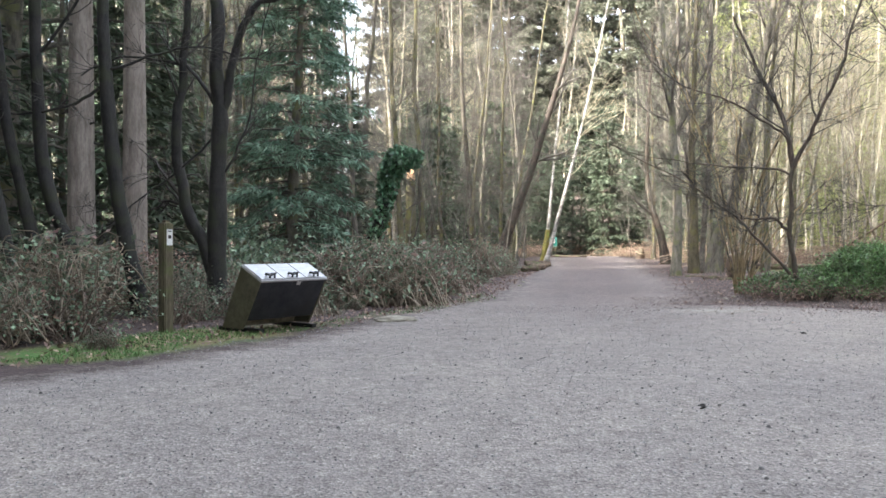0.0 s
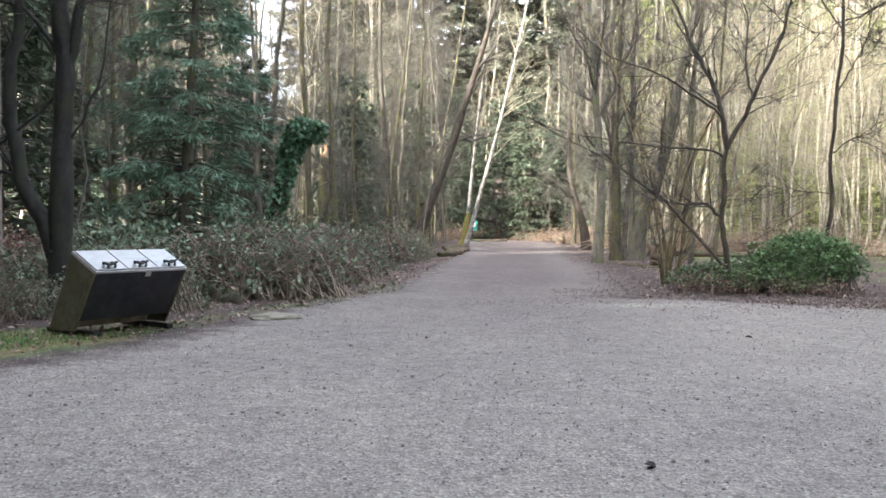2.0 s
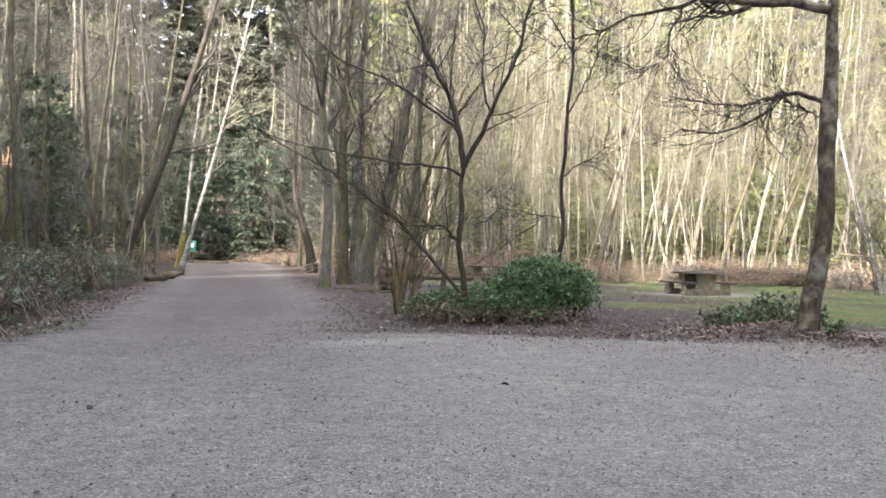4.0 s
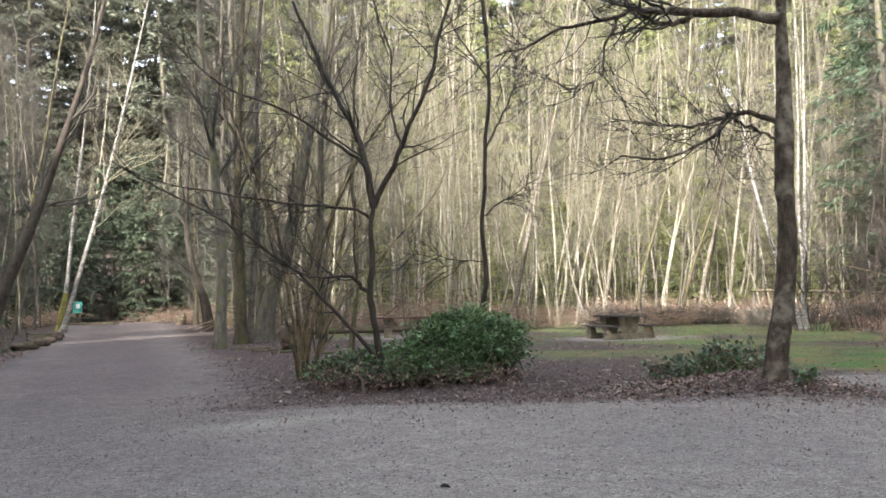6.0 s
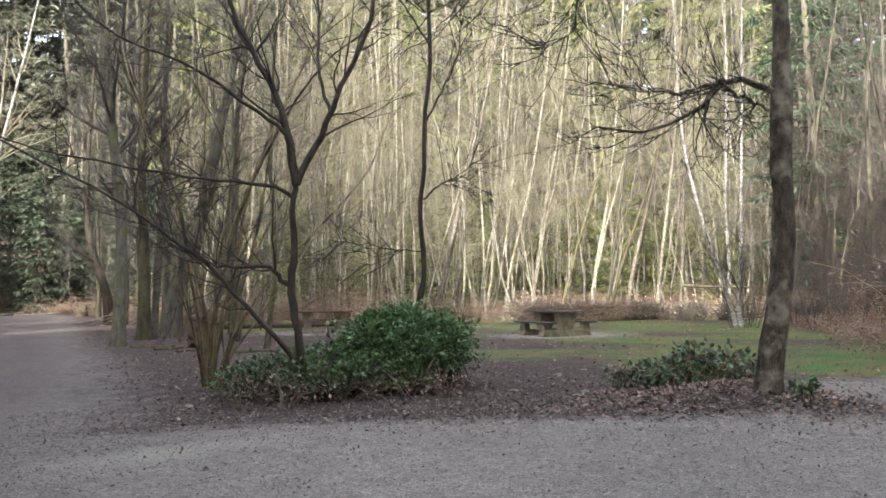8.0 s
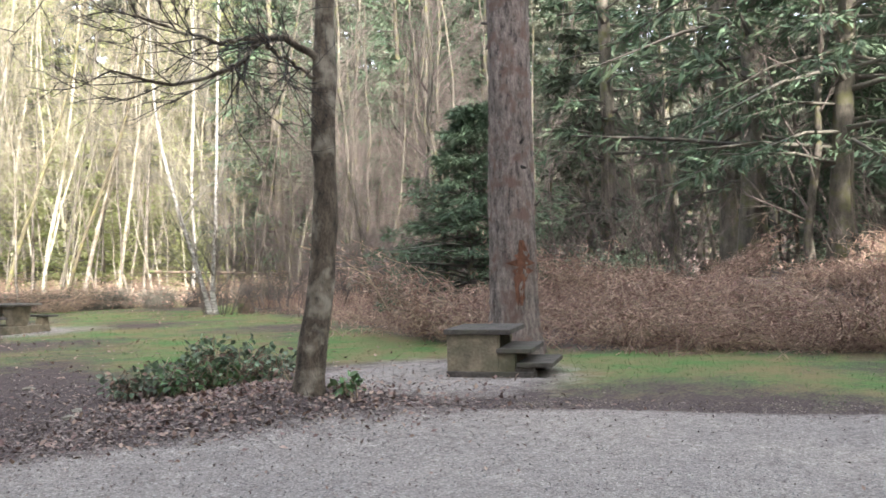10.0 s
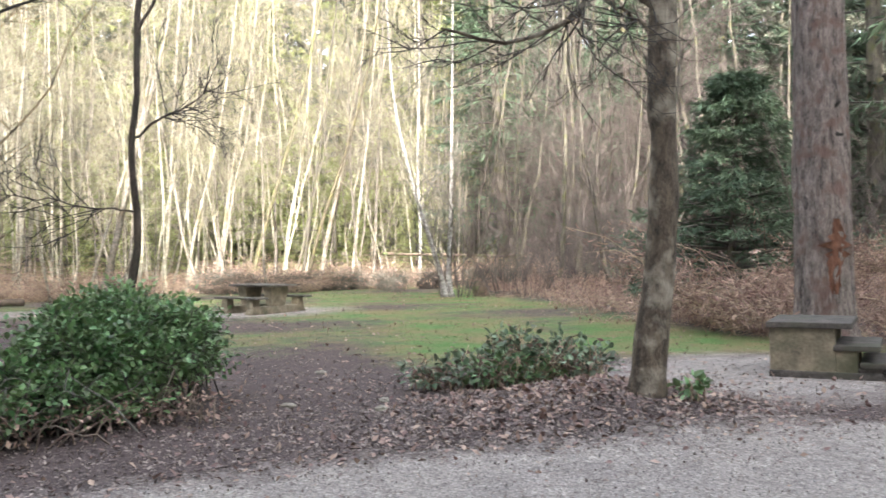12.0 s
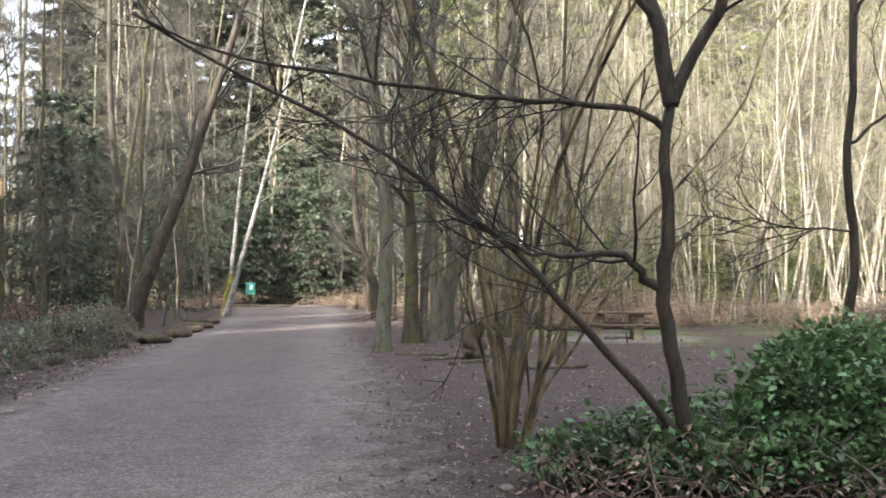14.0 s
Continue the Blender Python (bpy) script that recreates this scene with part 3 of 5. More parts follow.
limb_tree("young_maple", "dark young leafless tree with long low limbs beside a green bush", (5.33, 15.51), (0.99, -0.143),
          [(0.08, -0.1), (0.0, 0.74), (-0.1, 1.43), (-0.07, 1.95), (-0.08, 2.5), (-0.03, 2.8)],
          [([(-0.03, 2.75), (-0.15, 3.4), (-0.3, 4.0, 0.2), (-0.75, 5.0, 0.5), (-1.2, 6.1, 0.6)], 0.062, 0.02),
           ([(-0.03, 2.75), (0.2, 3.25), (0.42, 3.75, -0.1), (0.8, 4.6, -0.2), (1.05, 5.6, -0.2), (1.4, 6.6, 0)], 0.05, 0.018),
           ([(-0.08, 2.58), (-0.3, 2.72), (-0.66, 2.76), (-1.12, 2.8), (-1.5, 2.82), (-2.3, 2.96), (-2.97, 3.07), (-3.7, 3.35)], 0.027, 0.009),
           ([(-0.13, 3.35), (-0.4, 3.6), (-0.8, 3.9, 0.1), (-1.4, 4.3, 0.2), (-2.2, 4.6, 0.3), (-2.9, 5.2, 0.3)], 0.03, 0.01),
           ([(0.25, 0.15), (-0.31, 0.85), (-0.7, 1.25), (-1.02, 1.64), (-1.5, 2.0), (-1.9, 2.32), (-2.86, 2.9), (-3.8, 3.4)], 0.036, 0.01),
           ([(-0.12, 1.47), (-0.27, 1.6), (-0.44, 1.71), (-0.8, 1.68), (-1.1, 1.76), (-1.6, 1.98)], 0.038, 0.008),
           ([(0.4, 3.7), (0.3, 4.4, 0.3), (0.35, 5.2, 0.6), (0.1, 6.3, 0.8)], 0.025, 0.01)],
          0.062, BARK_BROWN, TWIG_DARK, 21, 1000, 1.2)

limb_tree("slim_alder", "slim dark leafless tree rising behind the bush", (7.8, 17.35), (0.95, -0.3),
          [(0, -0.1), (-0.05, 0.7), (0.06, 1.4), (0.1, 2.0), (0.04, 2.7), (0.1, 3.4), (0.14, 4.2), (0.22, 5.2), (0.2, 6.4)],
          [([(0.09, 2.85), (0.4, 3.1), (0.75, 3.3), (1.1, 3.55)], 0.018, 0.006),
           ([(0.12, 4.0), (0.35, 4.5), (0.6, 5.0), (0.75, 5.8)], 0.022, 0.008),
           ([(0.08, 2.0), (-0.4, 2.05), (-0.9, 2.15, 0.2), (-1.4, 2.2, 0.3)], 0.012, 0.005),
           ([(0.2, 6.2), (0.1, 7.2), (-0.2, 8.2), (-0.1, 9.4)], 0.045, 0.012),
           ([(0.2, 5.4), (-0.3, 6.2), (-0.7, 7.0)], 0.02, 0.008)],
          0.05, BARK_BROWN, TWIG_DARK, 22, 900)

limb_tree("shade_maple", "dark straight leafless tree with mossy foot in a leafy mound", (9.57, 11.8), (0.924, -0.382),
          [(-0.12, -0.05), (-0.06, 0.45), (0.05, 1.1), (0.13, 1.72), (0.15, 2.3), (0.14, 2.8), (0.17, 3.62), (0.19, 4.4), (0.19, 5.4), (0.2, 7.0), (0.15, 9.5)],
          [([(0.12, 3.52), (-0.2, 3.66), (-0.6, 3.58), (-0.75, 3.35), (-1.1, 3.18), (-1.5, 3.1), (-1.95, 3.15)], 0.04, 0.01),
           ([(-0.5, 3.66), (-0.9, 3.5, -0.2), (-1.35, 3.42, -0.4), (-1.9, 3.5, -0.5)], 0.025, 0.008),
           ([(0.1, 3.3), (-0.2, 3.45), (-0.5, 3.62)], 0.02, 0.015),
           ([(0.15, 4.88), (-0.4, 4.99), (-1.2, 5.02), (-1.75, 5.1), (-2.1, 5.3), (-2.8, 5.9)], 0.075, 0.02),
           ([(-1.7, 5.08), (-2.0, 4.95), (-2.6, 4.85), (-3.2, 4.6), (-3.8, 4.4)], 0.035, 0.01),
           ([(-0.9, 5.02), (-1.2, 4.86), (-1.5, 4.92), (-1.9, 5.3)], 0.045, 0.02),
           ([(-1.9, 4.98), (-2.1, 4.6), (-2.15, 4.2), (-2.6, 4.0)], 0.02, 0.006),
           ([(0.05, 6.5), (0.6, 7.2), (1.2, 7.9), (1.6, 9.0)], 0.06, 0.02),
           ([(0.0, 8.0), (-0.5, 9.2), (-0.9, 10.6), (-1.0, 12)], 0.06, 0.02),
           ([(0.0, 9.4), (0.2, 11), (0.3, 13)], 0.07, 0.02)],
          0.142, BARK_MAPLE, TWIG_DARK, 23, 900, 1.1)

# hazel clump at the path's edge
def hazel(at, seed):
    rng = np.random.default_rng(seed)
    ob = root("hazel_shrub", "many-stemmed leafless hazel with tan bare stems at the path edge", "shrub", "", (at[0], at[1], 0))
    n = 19
    az = rng.uniform(0, 2 * np.pi, n)
    sp = rng.uniform(0.03, 0.36, n)
    P = np.empty((n, 9, 3))
    P[:, 0] = np.stack([np.cos(az) * rng.uniform(0.03, 0.17, n), np.sin(az) * rng.uniform(0.03, 0.15, n), np.full(n, -0.08)], 1)
    h = unit(np.stack([np.cos(az) * sp * 0.3, np.sin(az) * sp * 0.3, np.ones(n)], 1))
    L = rng.uniform(2.4, 7.8, n)
    for s in range(1, 9):
        h = unit(h + np.stack([np.cos(az) * sp * 0.16, np.sin(az) * sp * 0.16, np.zeros(n)], 1) + rng.normal(size=(n, 3)) * 0.12)
        P[:, s] = P[:, s - 1] + h * (L / 8)[:, None]
    R = np.interp(L, (2.4, 7.8), (0.011, 0.026))[:, None] * np.linspace(1.15, 0.3, 9)[None]
    for i in range(n):
        g = Geo()
        tubes(g, spline(P[i], 17), np.interp(np.linspace(0, 8, 17), np.arange(9), R[i]), 7)
        part("stem", g, BARK_HAZEL, ob)
    L1 = grow(rng, P, R, 120, 0.25, 1.0, 1.3, 40, 0.08, 0.2, 6, 0.5, 0.3, 0.005)
    L2 = grow(rng, *L1, 420, 0.15, 1.0, 0.5, 40, 0.05, 0.22, 5, 0.6, 0.3, 0.0035)
    L3 = grow(rng, *L2, 650, 0.15, 1.0, 0.26, 40, 0.05, 0.22, 4, 0.7, 0.3, 0.0028)
    g = Geo()
    tubes(g, *L1, 5)
    tubes(g, *L2, 4)
    tubes(g, *L3, 3)
    part("twigs", g, BARK_HAZEL, ob)


hazel((4.6, 17.6), 31)

# dark trees behind the bin
R0 = (0.985, 0.174)
for name_, at_, line_, r_, sd_, limbs_ in (
        ("dark_maple", (-5.6, 8.96), [(0.12, -0.1), (0.0, 0.6), (-0.2, 1.5), (-0.36, 2.6), (-0.46, 4.0), (-0.5, 6.0), (-0.3, 9.0)], 0.13, 41,
         [([(-0.42, 3.6), (-0.9, 3.3), (-1.6, 3.15), (-2.3, 3.1)], 0.03, 0.012), ([(-0.45, 3.8), (0.2, 4.0), (0.9, 4.15), (1.5, 4.05)], 0.025, 0.01), ([(-0.4, 7), (0.4, 8), (0.8, 9.5)], 0.04, 0.015)]),
        ("dark_maple", (-6.55, 8.83), [(0.12, -0.1), (0.02, 0.9), (-0.3, 1.7), (-0.5, 2.7), (-0.58, 4.8), (-0.5, 7.0), (-0.7, 9.5)], 0.12, 42,
         [([(-0.55, 4.0), (-0.1, 4.6), (0.4, 5.4), (0.6, 6.5)], 0.03, 0.012), ([(-0.5, 6.5), (-1.2, 7.4), (-1.6, 9)], 0.04, 0.015)]),
        ("dark_maple", (-6.95, 8.55), [(0.15, -0.1), (0.02, 0.8), (-0.25, 2.0), (-0.5, 3.2), (-0.62, 4.4), (-0.9, 6.5), (-0.9, 9.0)], 0.1, 43,
         [([(-0.5, 3.3), (-0.9, 4.0), (-1.1, 5.2)], 0.03, 0.012), ([(-0.9, 6.5), (-0.4, 7.6), (-0.2, 9)], 0.04, 0.015)]),
        ("dark_maple", (-6.7, 7.5), [(0.1, -0.1), (0.05, 0.8), (-0.12, 1.8), (-0.25, 3.1), (-0.2, 5.0), (-0.4, 8.0)], 0.12, 44,
         [([(-0.2, 3.0), (-0.7, 3.5), (-1.2, 4.4)], 0.03, 0.012), ([(-0.3, 5.5), (0.2, 6.8), (0.3, 8.5)], 0.04, 0.015)]),
        ("twin_maple", (-4.8, 10.05), [(0.1, -0.1), (0.0, 0.8), (0.02, 1.8), (0.04, 2.6), (0.06, 3.3), (0.0, 4.1), (0.02, 4.95), (-0.25, 6.2), (-0.3, 8.5)], 0.16, 45,
         [([(-0.02, 0.6), (-0.18, 1.1), (-0.42, 1.6), (-0.56, 2.1), (-0.66, 2.8), (-0.6, 3.5), (-0.53, 4.2), (-0.44, 5.1), (-0.5, 6.6), (-0.3, 8.5)], 0.12, 0.04),
          ([(0.05, 3.2), (0.18, 3.6), (0.3, 4.2), (0.45, 4.8), (0.7, 5.1), (1.3, 5.3), (1.8, 5.9)], 0.085, 0.03),
          ([(0.02, 3.3), (-0.22, 3.75), (-0.5, 4.05), (-1.0, 4.15), (-1.6, 4.2), (-2.2, 3.9)], 0.035, 0.012),
          ([(0.1, 2.3), (0.35, 2.7), (0.55, 3.3), (0.65, 4.2), (0.9, 5.2)], 0.022, 0.008),
          ([(-0.05, 2.9), (-0.5, 2.45), (-1.1, 2.0), (-1.7, 1.5), (-1.95, 1.25)], 0.022, 0.006)])):
    limb_tree(name_, "dark wet-barked leafless maple leaning in the brambles" if name_ == "dark_maple" else "dark leafless maple with a curved twin trunk behind the bin",
              at_, R0, line_, limbs_, r_, BARK_DARK, TWIG_DARK, sd_, 380)


# big conifer trunks with fissured bark
def fir_trunk(name, label, at, r, h, bark, seed, scar=False, deep=0.05):
    rng = np.random.default_rng(seed)
    sides, rings = 56, 110
    z = np.concatenate([np.linspace(0, 7, 80), np.linspace(7.3, h, rings - 80)])
    a = np.arange(sides) * 2 * np.pi / sides
    Z, A = np.meshgrid(z, a, indexing="ij")
    rr = r * (1 - 0.75 * Z / h) + r * 0.45 * np.exp(-Z / (0.9 * r))
    wob = np.array([[noise.noise(Vector((math.cos(q) * 3.2, math.sin(q) * 3.2, w * 0.55 + seed))) for q in a] for w in z])
    rid = np.array([[noise.noise(Vector((math.cos(q) * 9, math.sin(q) * 9, w * 0.9 + seed))) for q in a] for w in z])
    rr = rr * (1 + deep * wob + deep * 0.9 * np.abs(rid) * 1.6 + rng.normal(size=rr.shape) * deep * 0.16)
    V = np.stack([rr * np.cos(A), rr * np.sin(A), Z - 0.12], -1)
    j, k = np.arange(sides), (np.arange(sides) + 1) % sides
    b = (np.arange(rings - 1) * sides)[:, None]
    g = Geo().add(V, np.stack([b + j, b + k, b + k + sides, b + j + sides], -1))
    ob = root(name, label, "tree", "", (at[0], at[1], gz(*at)))
    part("trunk", g, bark, ob)
    # stubs of dead branches
    n = 26
    q, w = rng.uniform(0, 2 * np.pi, n), rng.uniform(1.8, 12, n)
    r0 = np.interp(w, (0, h), (r, r * 0.25))
    P = np.stack([np.stack([np.cos(q) * (r0 * 0.9 + s), np.sin(q) * (r0 * 0.9 + s), w + s * rng.uniform(-0.5, 0.4, n)], 1) for s in (0, 0.08, 0.16)], 1)
    sg = Geo()
    tubes(sg, P, np.tile([0.035, 0.026, 0.018], (n, 1)), 6, True)
    part("branch_stubs", sg, TWIG_DARK, ob)
    if scar:
        sc = Geo()
        zz, aa = np.meshgrid(np.linspace(0.8, 1.85, 18), np.linspace(-2.66, -2.16, 9), indexing="ij")
        wide = np.sin(np.linspace(0.05, 3.0, 18))[:, None]
        mid_a = -2.41 + 0.1 * np.sin(zz * 5)
        aa = mid_a + (aa + 2.41) * (0.3 + 0.7 * wide) * (1 + 0.45 * rng.normal(size=(18, 1)) ** 2 * 0.4 + 0.18 * rng.normal(size=(18, 1)))
        r2 = r * (1 - 0.75 * zz / h) + r * 0.45 * np.exp(-zz / (0.9 * r)) + 0.03 + rng.normal(size=zz.shape) * 0.02
        i = np.arange(18 * 9).reshape(18, 9)
        sc.add(np.stack([r2 * np.cos(aa), r2 * np.sin(aa), zz], -1), np.stack([i[:-1, :-1], i[:-1, 1:], i[1:, 1:], i[1:, :-1]], -1))
        part("bark_scar", sc, SCAR, ob, "orange-brown peeled bark")
    # high boughs
    Pt = np.stack([np.zeros(8), np.zeros(8), np.linspace(8, h, 8)], 1)[None]
    Rt = np.linspace(r * 0.7, r * 0.2, 8)[None]
    L1 = grow(rng, Pt, Rt, 46, 0.05, 1.0, 4.0, 85, -0.05, 0.08, 6, 0.18, 0.5, 0.02)
    L2 = grow(rng, *L1, 420, 0.2, 1.0, 0.9, 60, -0.04, 0.15, 4, 0.5, 0.3, 0.006)
    bg, fg = Geo(), Geo()
    tubes(bg, *L1, 5)
    tubes(bg, *L2, 3)
    i = rng.integers(0, 420, 9000)
    f = rng.uniform(0, 2.99, 9000)
    kk = f.astype(int)
    p = L2[0][i, kk] + (L2[0][i, kk + 1] - L2[0][i, kk]) * (f - kk)[:, None]
    leaves(fg, rng, p + rng.normal(size=p.shape) * 0.08, 0.3, 0.5, 0.3, None, False)
    part("boughs", bg, TWIG, ob)
    part("foliage", fg, LEAF_FIR, ob)


fir_trunk("douglas_fir", "huge old fir trunk with furrowed bark and a peeled scar", (15.75, 12.35), 0.39, 26, BARK_FIR, 5, True, 0.1)
fir_trunk("pale_fir", "tall straight conifer with pale grey-brown bark", (-9.32, 15.35), 0.29, 24, BARK_FIR_PALE, 6, deep=0.025)
fir_trunk("pale_fir", "tall straight conifer with grey furrowed bark", (-10.3, 14.75), 0.31, 25, BARK_FIR_PALE, 7, deep=0.035)

# evergreen trees that stand out
cedar = conifer("cedar_tree", 61, 15, 0.22, 5.4, BARK_GREY, LEAF_CEDAR, "dense dark green cedar clothed to the ground", "", 190, 26, 0.02, 0.28, -0.07, 6, 0.55, 0.2)
cedar.matrix_basis = pose(-8.5, 24.6, 0.2)
young_cedar = conifer("young_cedar", 62, 6.3, 0.12, 6.4, BARK_GREY, LEAF_FIR, "dark green young cedar beside the dead bracken", "", 150, 26, 0.02, 0.22, -0.02, 6, 1.0, 0.2)
young_cedar.matrix_basis = pose(23.6, 17.0, gz(23.6, 17.0) - 0.1)
bough_cedar = conifer("cedar_tree", 63, 18, 0.3, 8.5, BARK_GREY, LEAF_FIR, "tall cedar with hanging dark green boughs over the bracken", "", 120, 28, 0.14, 0.3, -0.1, 6, 0.6, 0.2)
bough_cedar.matrix_basis = pose(25.2, 7.9, gz(25.2, 7.9))

rs = np.random.default_rng(71)
dark_con = [conifer("fir_tree", 100 + i, 26 + 4 * i, 0.34, 8.5, BARK_GREY, LEAF_FIR, "tall dark green fir of the surrounding wood", "firs of the wood", 84, 13, 0.06, 1.2, -0.04, 2) for i in range(3)]
gold_con = [conifer("cedar_tree", 110 + i, 30 + 6 * i, 0.34, 9.0, BARK_GREY, LEAF_GOLD, "tall yellow-green cedar behind the grove", "cedars behind the grove", 84, 14, 0.05, 0.55, -0.06, 6, 0.8, 0.2) for i in range(2)]
fine_con = [conifer("fir_tree", 130 + i, 24 + 5 * i, 0.3, 7.5, BARK_GREY, LEAF_FIR, "dark green fir at the edge of the wood", "firs at the wood's edge", 95, 20, 0.1, 0.46, -0.06, 4, 0.8, 0.17) for i in range(2)]
under_con = [conifer("young_cedar", 140 + i, 8 + 3 * i, 0.14, 5.5, BARK_GREY, LEAF_GOLD, "yellow-green young cedar behind the grove", "young cedars behind the grove", 60, 13, 0.02, 0.38, -0.05, 5, 0.6, 0.2) for i in range(2)]
low_con = [conifer("young_cedar", 120 + i, 9 + 2 * i, 0.14, 4.6, BARK_GREY, LEAF_DARK, "dark green young cedar in the underwood", "young cedars", 84, 12, 0.03, 0.42, -0.05, 3, 0.7) for i in range(2)]
# behind the camera, on the sun's side: they shade the clearing
back = spots(rs, 62, lambda x, y: -32 < 0.68 * x + 0.73 * y < -8 and (x < -10 or y < -9), -45, 40, -52, 14, 3.1)
left_far = spots(rs, 13, lambda x, y: math.degrees(math.atan2(x - 1.2, y + 2.8)) < -21, -40, -10, 17, 84, 4.0)
right_deep = spots(rs, 16, lambda x, y: 49 < heading(x, y) < 66 and 44 < math.hypot(x - 2, y - 6) < 78, 30, 75, 18, 60, 4.0)
right_far = right_deep + spots(rs, 24, lambda x, y: x > bank_x(y) + 9 and y < 33 and 0.68 * x + 0.73 * y < 60, 24, 52, -16, 34, 4.5)
far_end = spots(rs, 34, lambda x, y: True, -36, 22, 76, 100, 4.0)
ring = spots(rs, 14, lambda x, y: 78 < math.hypot(x - 4, y - 8) < 104 and heading(x, y) < -24 or 80 < math.hypot(x, y) < 105 and heading(x, y) > 62, -100, 100, -60, 110, 7)
near_left = [(-17.5, 26)]
scatter(fine_con, right_far + near_left + [p for p in left_far if p[1] < 46], rs, 0.8, 1.15, 1)
left_shade = spots(rs, 3, lambda x, y: True, -52, -26, 26, 64, 4.0)
scatter(dark_con, [p for p in left_far if p[1] >= 46] + ring + left_shade, rs, 0.8, 1.15, 1)
back_con = [conifer("fir_tree", 160 + i, 30 + 3 * i, 0.36, 9.5, BARK_GREY, LEAF_FIR, "tall dark fir out of view behind the clearing, shading it", "firs behind the clearing", 90, 14, 0.05, 1.4, -0.04, 2) for i in range(2)]
# extra unseen firs, added to block sun flecks on the gravel
back += [(-11.9, -10.6), (-19.5, -19.8), (-12.8, -9.4), (-11, -12.2), (-20.6, -18.6)]
scatter(back_con, back, rs, 0.9, 1.15, 1)
end_con = [conifer("fir_tree", 150 + i, 11 + 3 * i, 0.2, 6.0, BARK_GREY, LEAF_DARK, "dark green fir closing the far end of the path", "firs at the path's end", 70, 16, 0.03, 0.5, -0.05, 4, 0.6, 0.2) for i in range(2)]
scatter(end_con, far_end, rs, 0.75, 1.15, 1)
under = spots(rs, 44, lambda x, y: 62 < math.hypot(x - 2, y - 6) < 82 and 5 < heading(x, y) < 50, 4, 82, 20, 90, 3.4)
under += spots(rs, 26, lambda x, y: 47 < math.hypot(x - 2, y - 6) < 60 and 13 < heading(x, y) < 47, 10, 60, 20, 70, 2.6)
scatter(under_con, under, rs, 0.55, 1.25, 1)
gold = spots(rs, 40, lambda x, y: 66 < math.hypot(x - 2, y - 6) < 96 and 8 < heading(x, y) < 50, 0, 100, 20, 112, 4.5)
scatter(gold_con, gold, rs, 0.8, 1.2, 1)
low = spots(rs, 16, lambda x, y: True, 40, 66, -22, 24, 4) + [(-11.5, 19), (-13.5, 24), (-9.8, 34), (-11.5, 29), (-8.4, 50), (-13, 15), (-16, 19), (-12, 38), (-8, 46), (-6, 60), (-3, 78), (3, 80), (8, 76), (-5, 70),
       (33, 8), (36, 18), (-14, 11), (9, 62), (-9, 54), (40, 26), (0, 79), (5, 83), (-7, 80), (11, 78), (-10, 72), (-11, 64), (-2, 76), (2, 77), (6, 79), (-4.5, 75), (9, 72), (12, 70), (-14, 76), (8, 84), (-8, 76)]
scatter(low_con, low, rs, 0.8, 1.2, 1)

# sunlit grove of pale leafless trunks
grove = [bare_tree("alder_tree", 200 + i, BARK_GREY if i in (2, 5) else BARK_PALE, TWIG if i in (2, 4, 5) else TWIG_PALE, "slender pale-barked leafless tree of the sunlit grove", "grove trees",
                   h=19 + i, r=0.05 + 0.022 * (i % 4), limbs=28, forks=180, twigs=560, lean=((i % 3) * 0.1, 0.05 - 0.025 * (i % 4)), wig=0.06, first=0.08, up=0.02, thin=0.0065, spread=0.75, limb=0.26, ang=70)[0] for i in range(7)]
gp = spots(rs, 84, lambda x, y: (36 + 8 * max(0, (heading(x, y) - 25) / 30)) < math.hypot(x - 2.5, y - 6) < 70 and 9 < heading(x, y) < 49 and x > 8.5 and not (x > 25 and y < 36), 8, 70, 22, 76, 1.15)
scatter(grove, gp, rs, 0.8, 1.25, 5)
whips = [bare_tree("sapling", 230 + i, BARK_PALE, TWIG_PALE, "thin pale leafless sapling at the edge of the grove", "grove saplings",
                   h=8 + 1.6 * i, r=0.034 + 0.007 * i, limbs=9, forks=40, twigs=100, wig=0.07, first=0.25, up=0.15, thin=0.0055, pts=9)[0] for i in range(4)]
wp = spots(rs, 105, lambda x, y: (33 + 8 * max(0, (heading(x, y) - 25) / 30)) < math.hypot(x - 2.5, y - 6) < 50 and 9 < heading(x, y) < 49 and x > 9.5 and not (x > 24 and y < 36), 8, 55, 22, 60, 0.5)
scatter(whips, wp, rs, 0.6, 1.3, 6)

brown_whips = [bare_tree("sapling", 236 + i, TWIG, TWIG, "thin brown leafless sapling beside the path", "saplings along the path",
                         h=4.5 + 1.3 * i, r=0.03, limbs=10, forks=50, twigs=110, wig=0.12, first=0.1, up=0.12, thin=0.005, pts=8)[0] for i in range(3)]
bwp = spots(rs, 70, lambda x, y: x < edge_left(y) - 1.3 and (y > 24 or x < -9), -13, -2, 17, 80, 1.0) + spots(rs, 44, lambda x, y: x > edge_right(y) + 1.0, 4.5, 11, 28, 78, 0.9) + spots(rs, 20, lambda x, y: True, -4, 6, 76, 84, 0.9)
scatter(brown_whips, bwp, rs, 0.6, 1.3, 7)

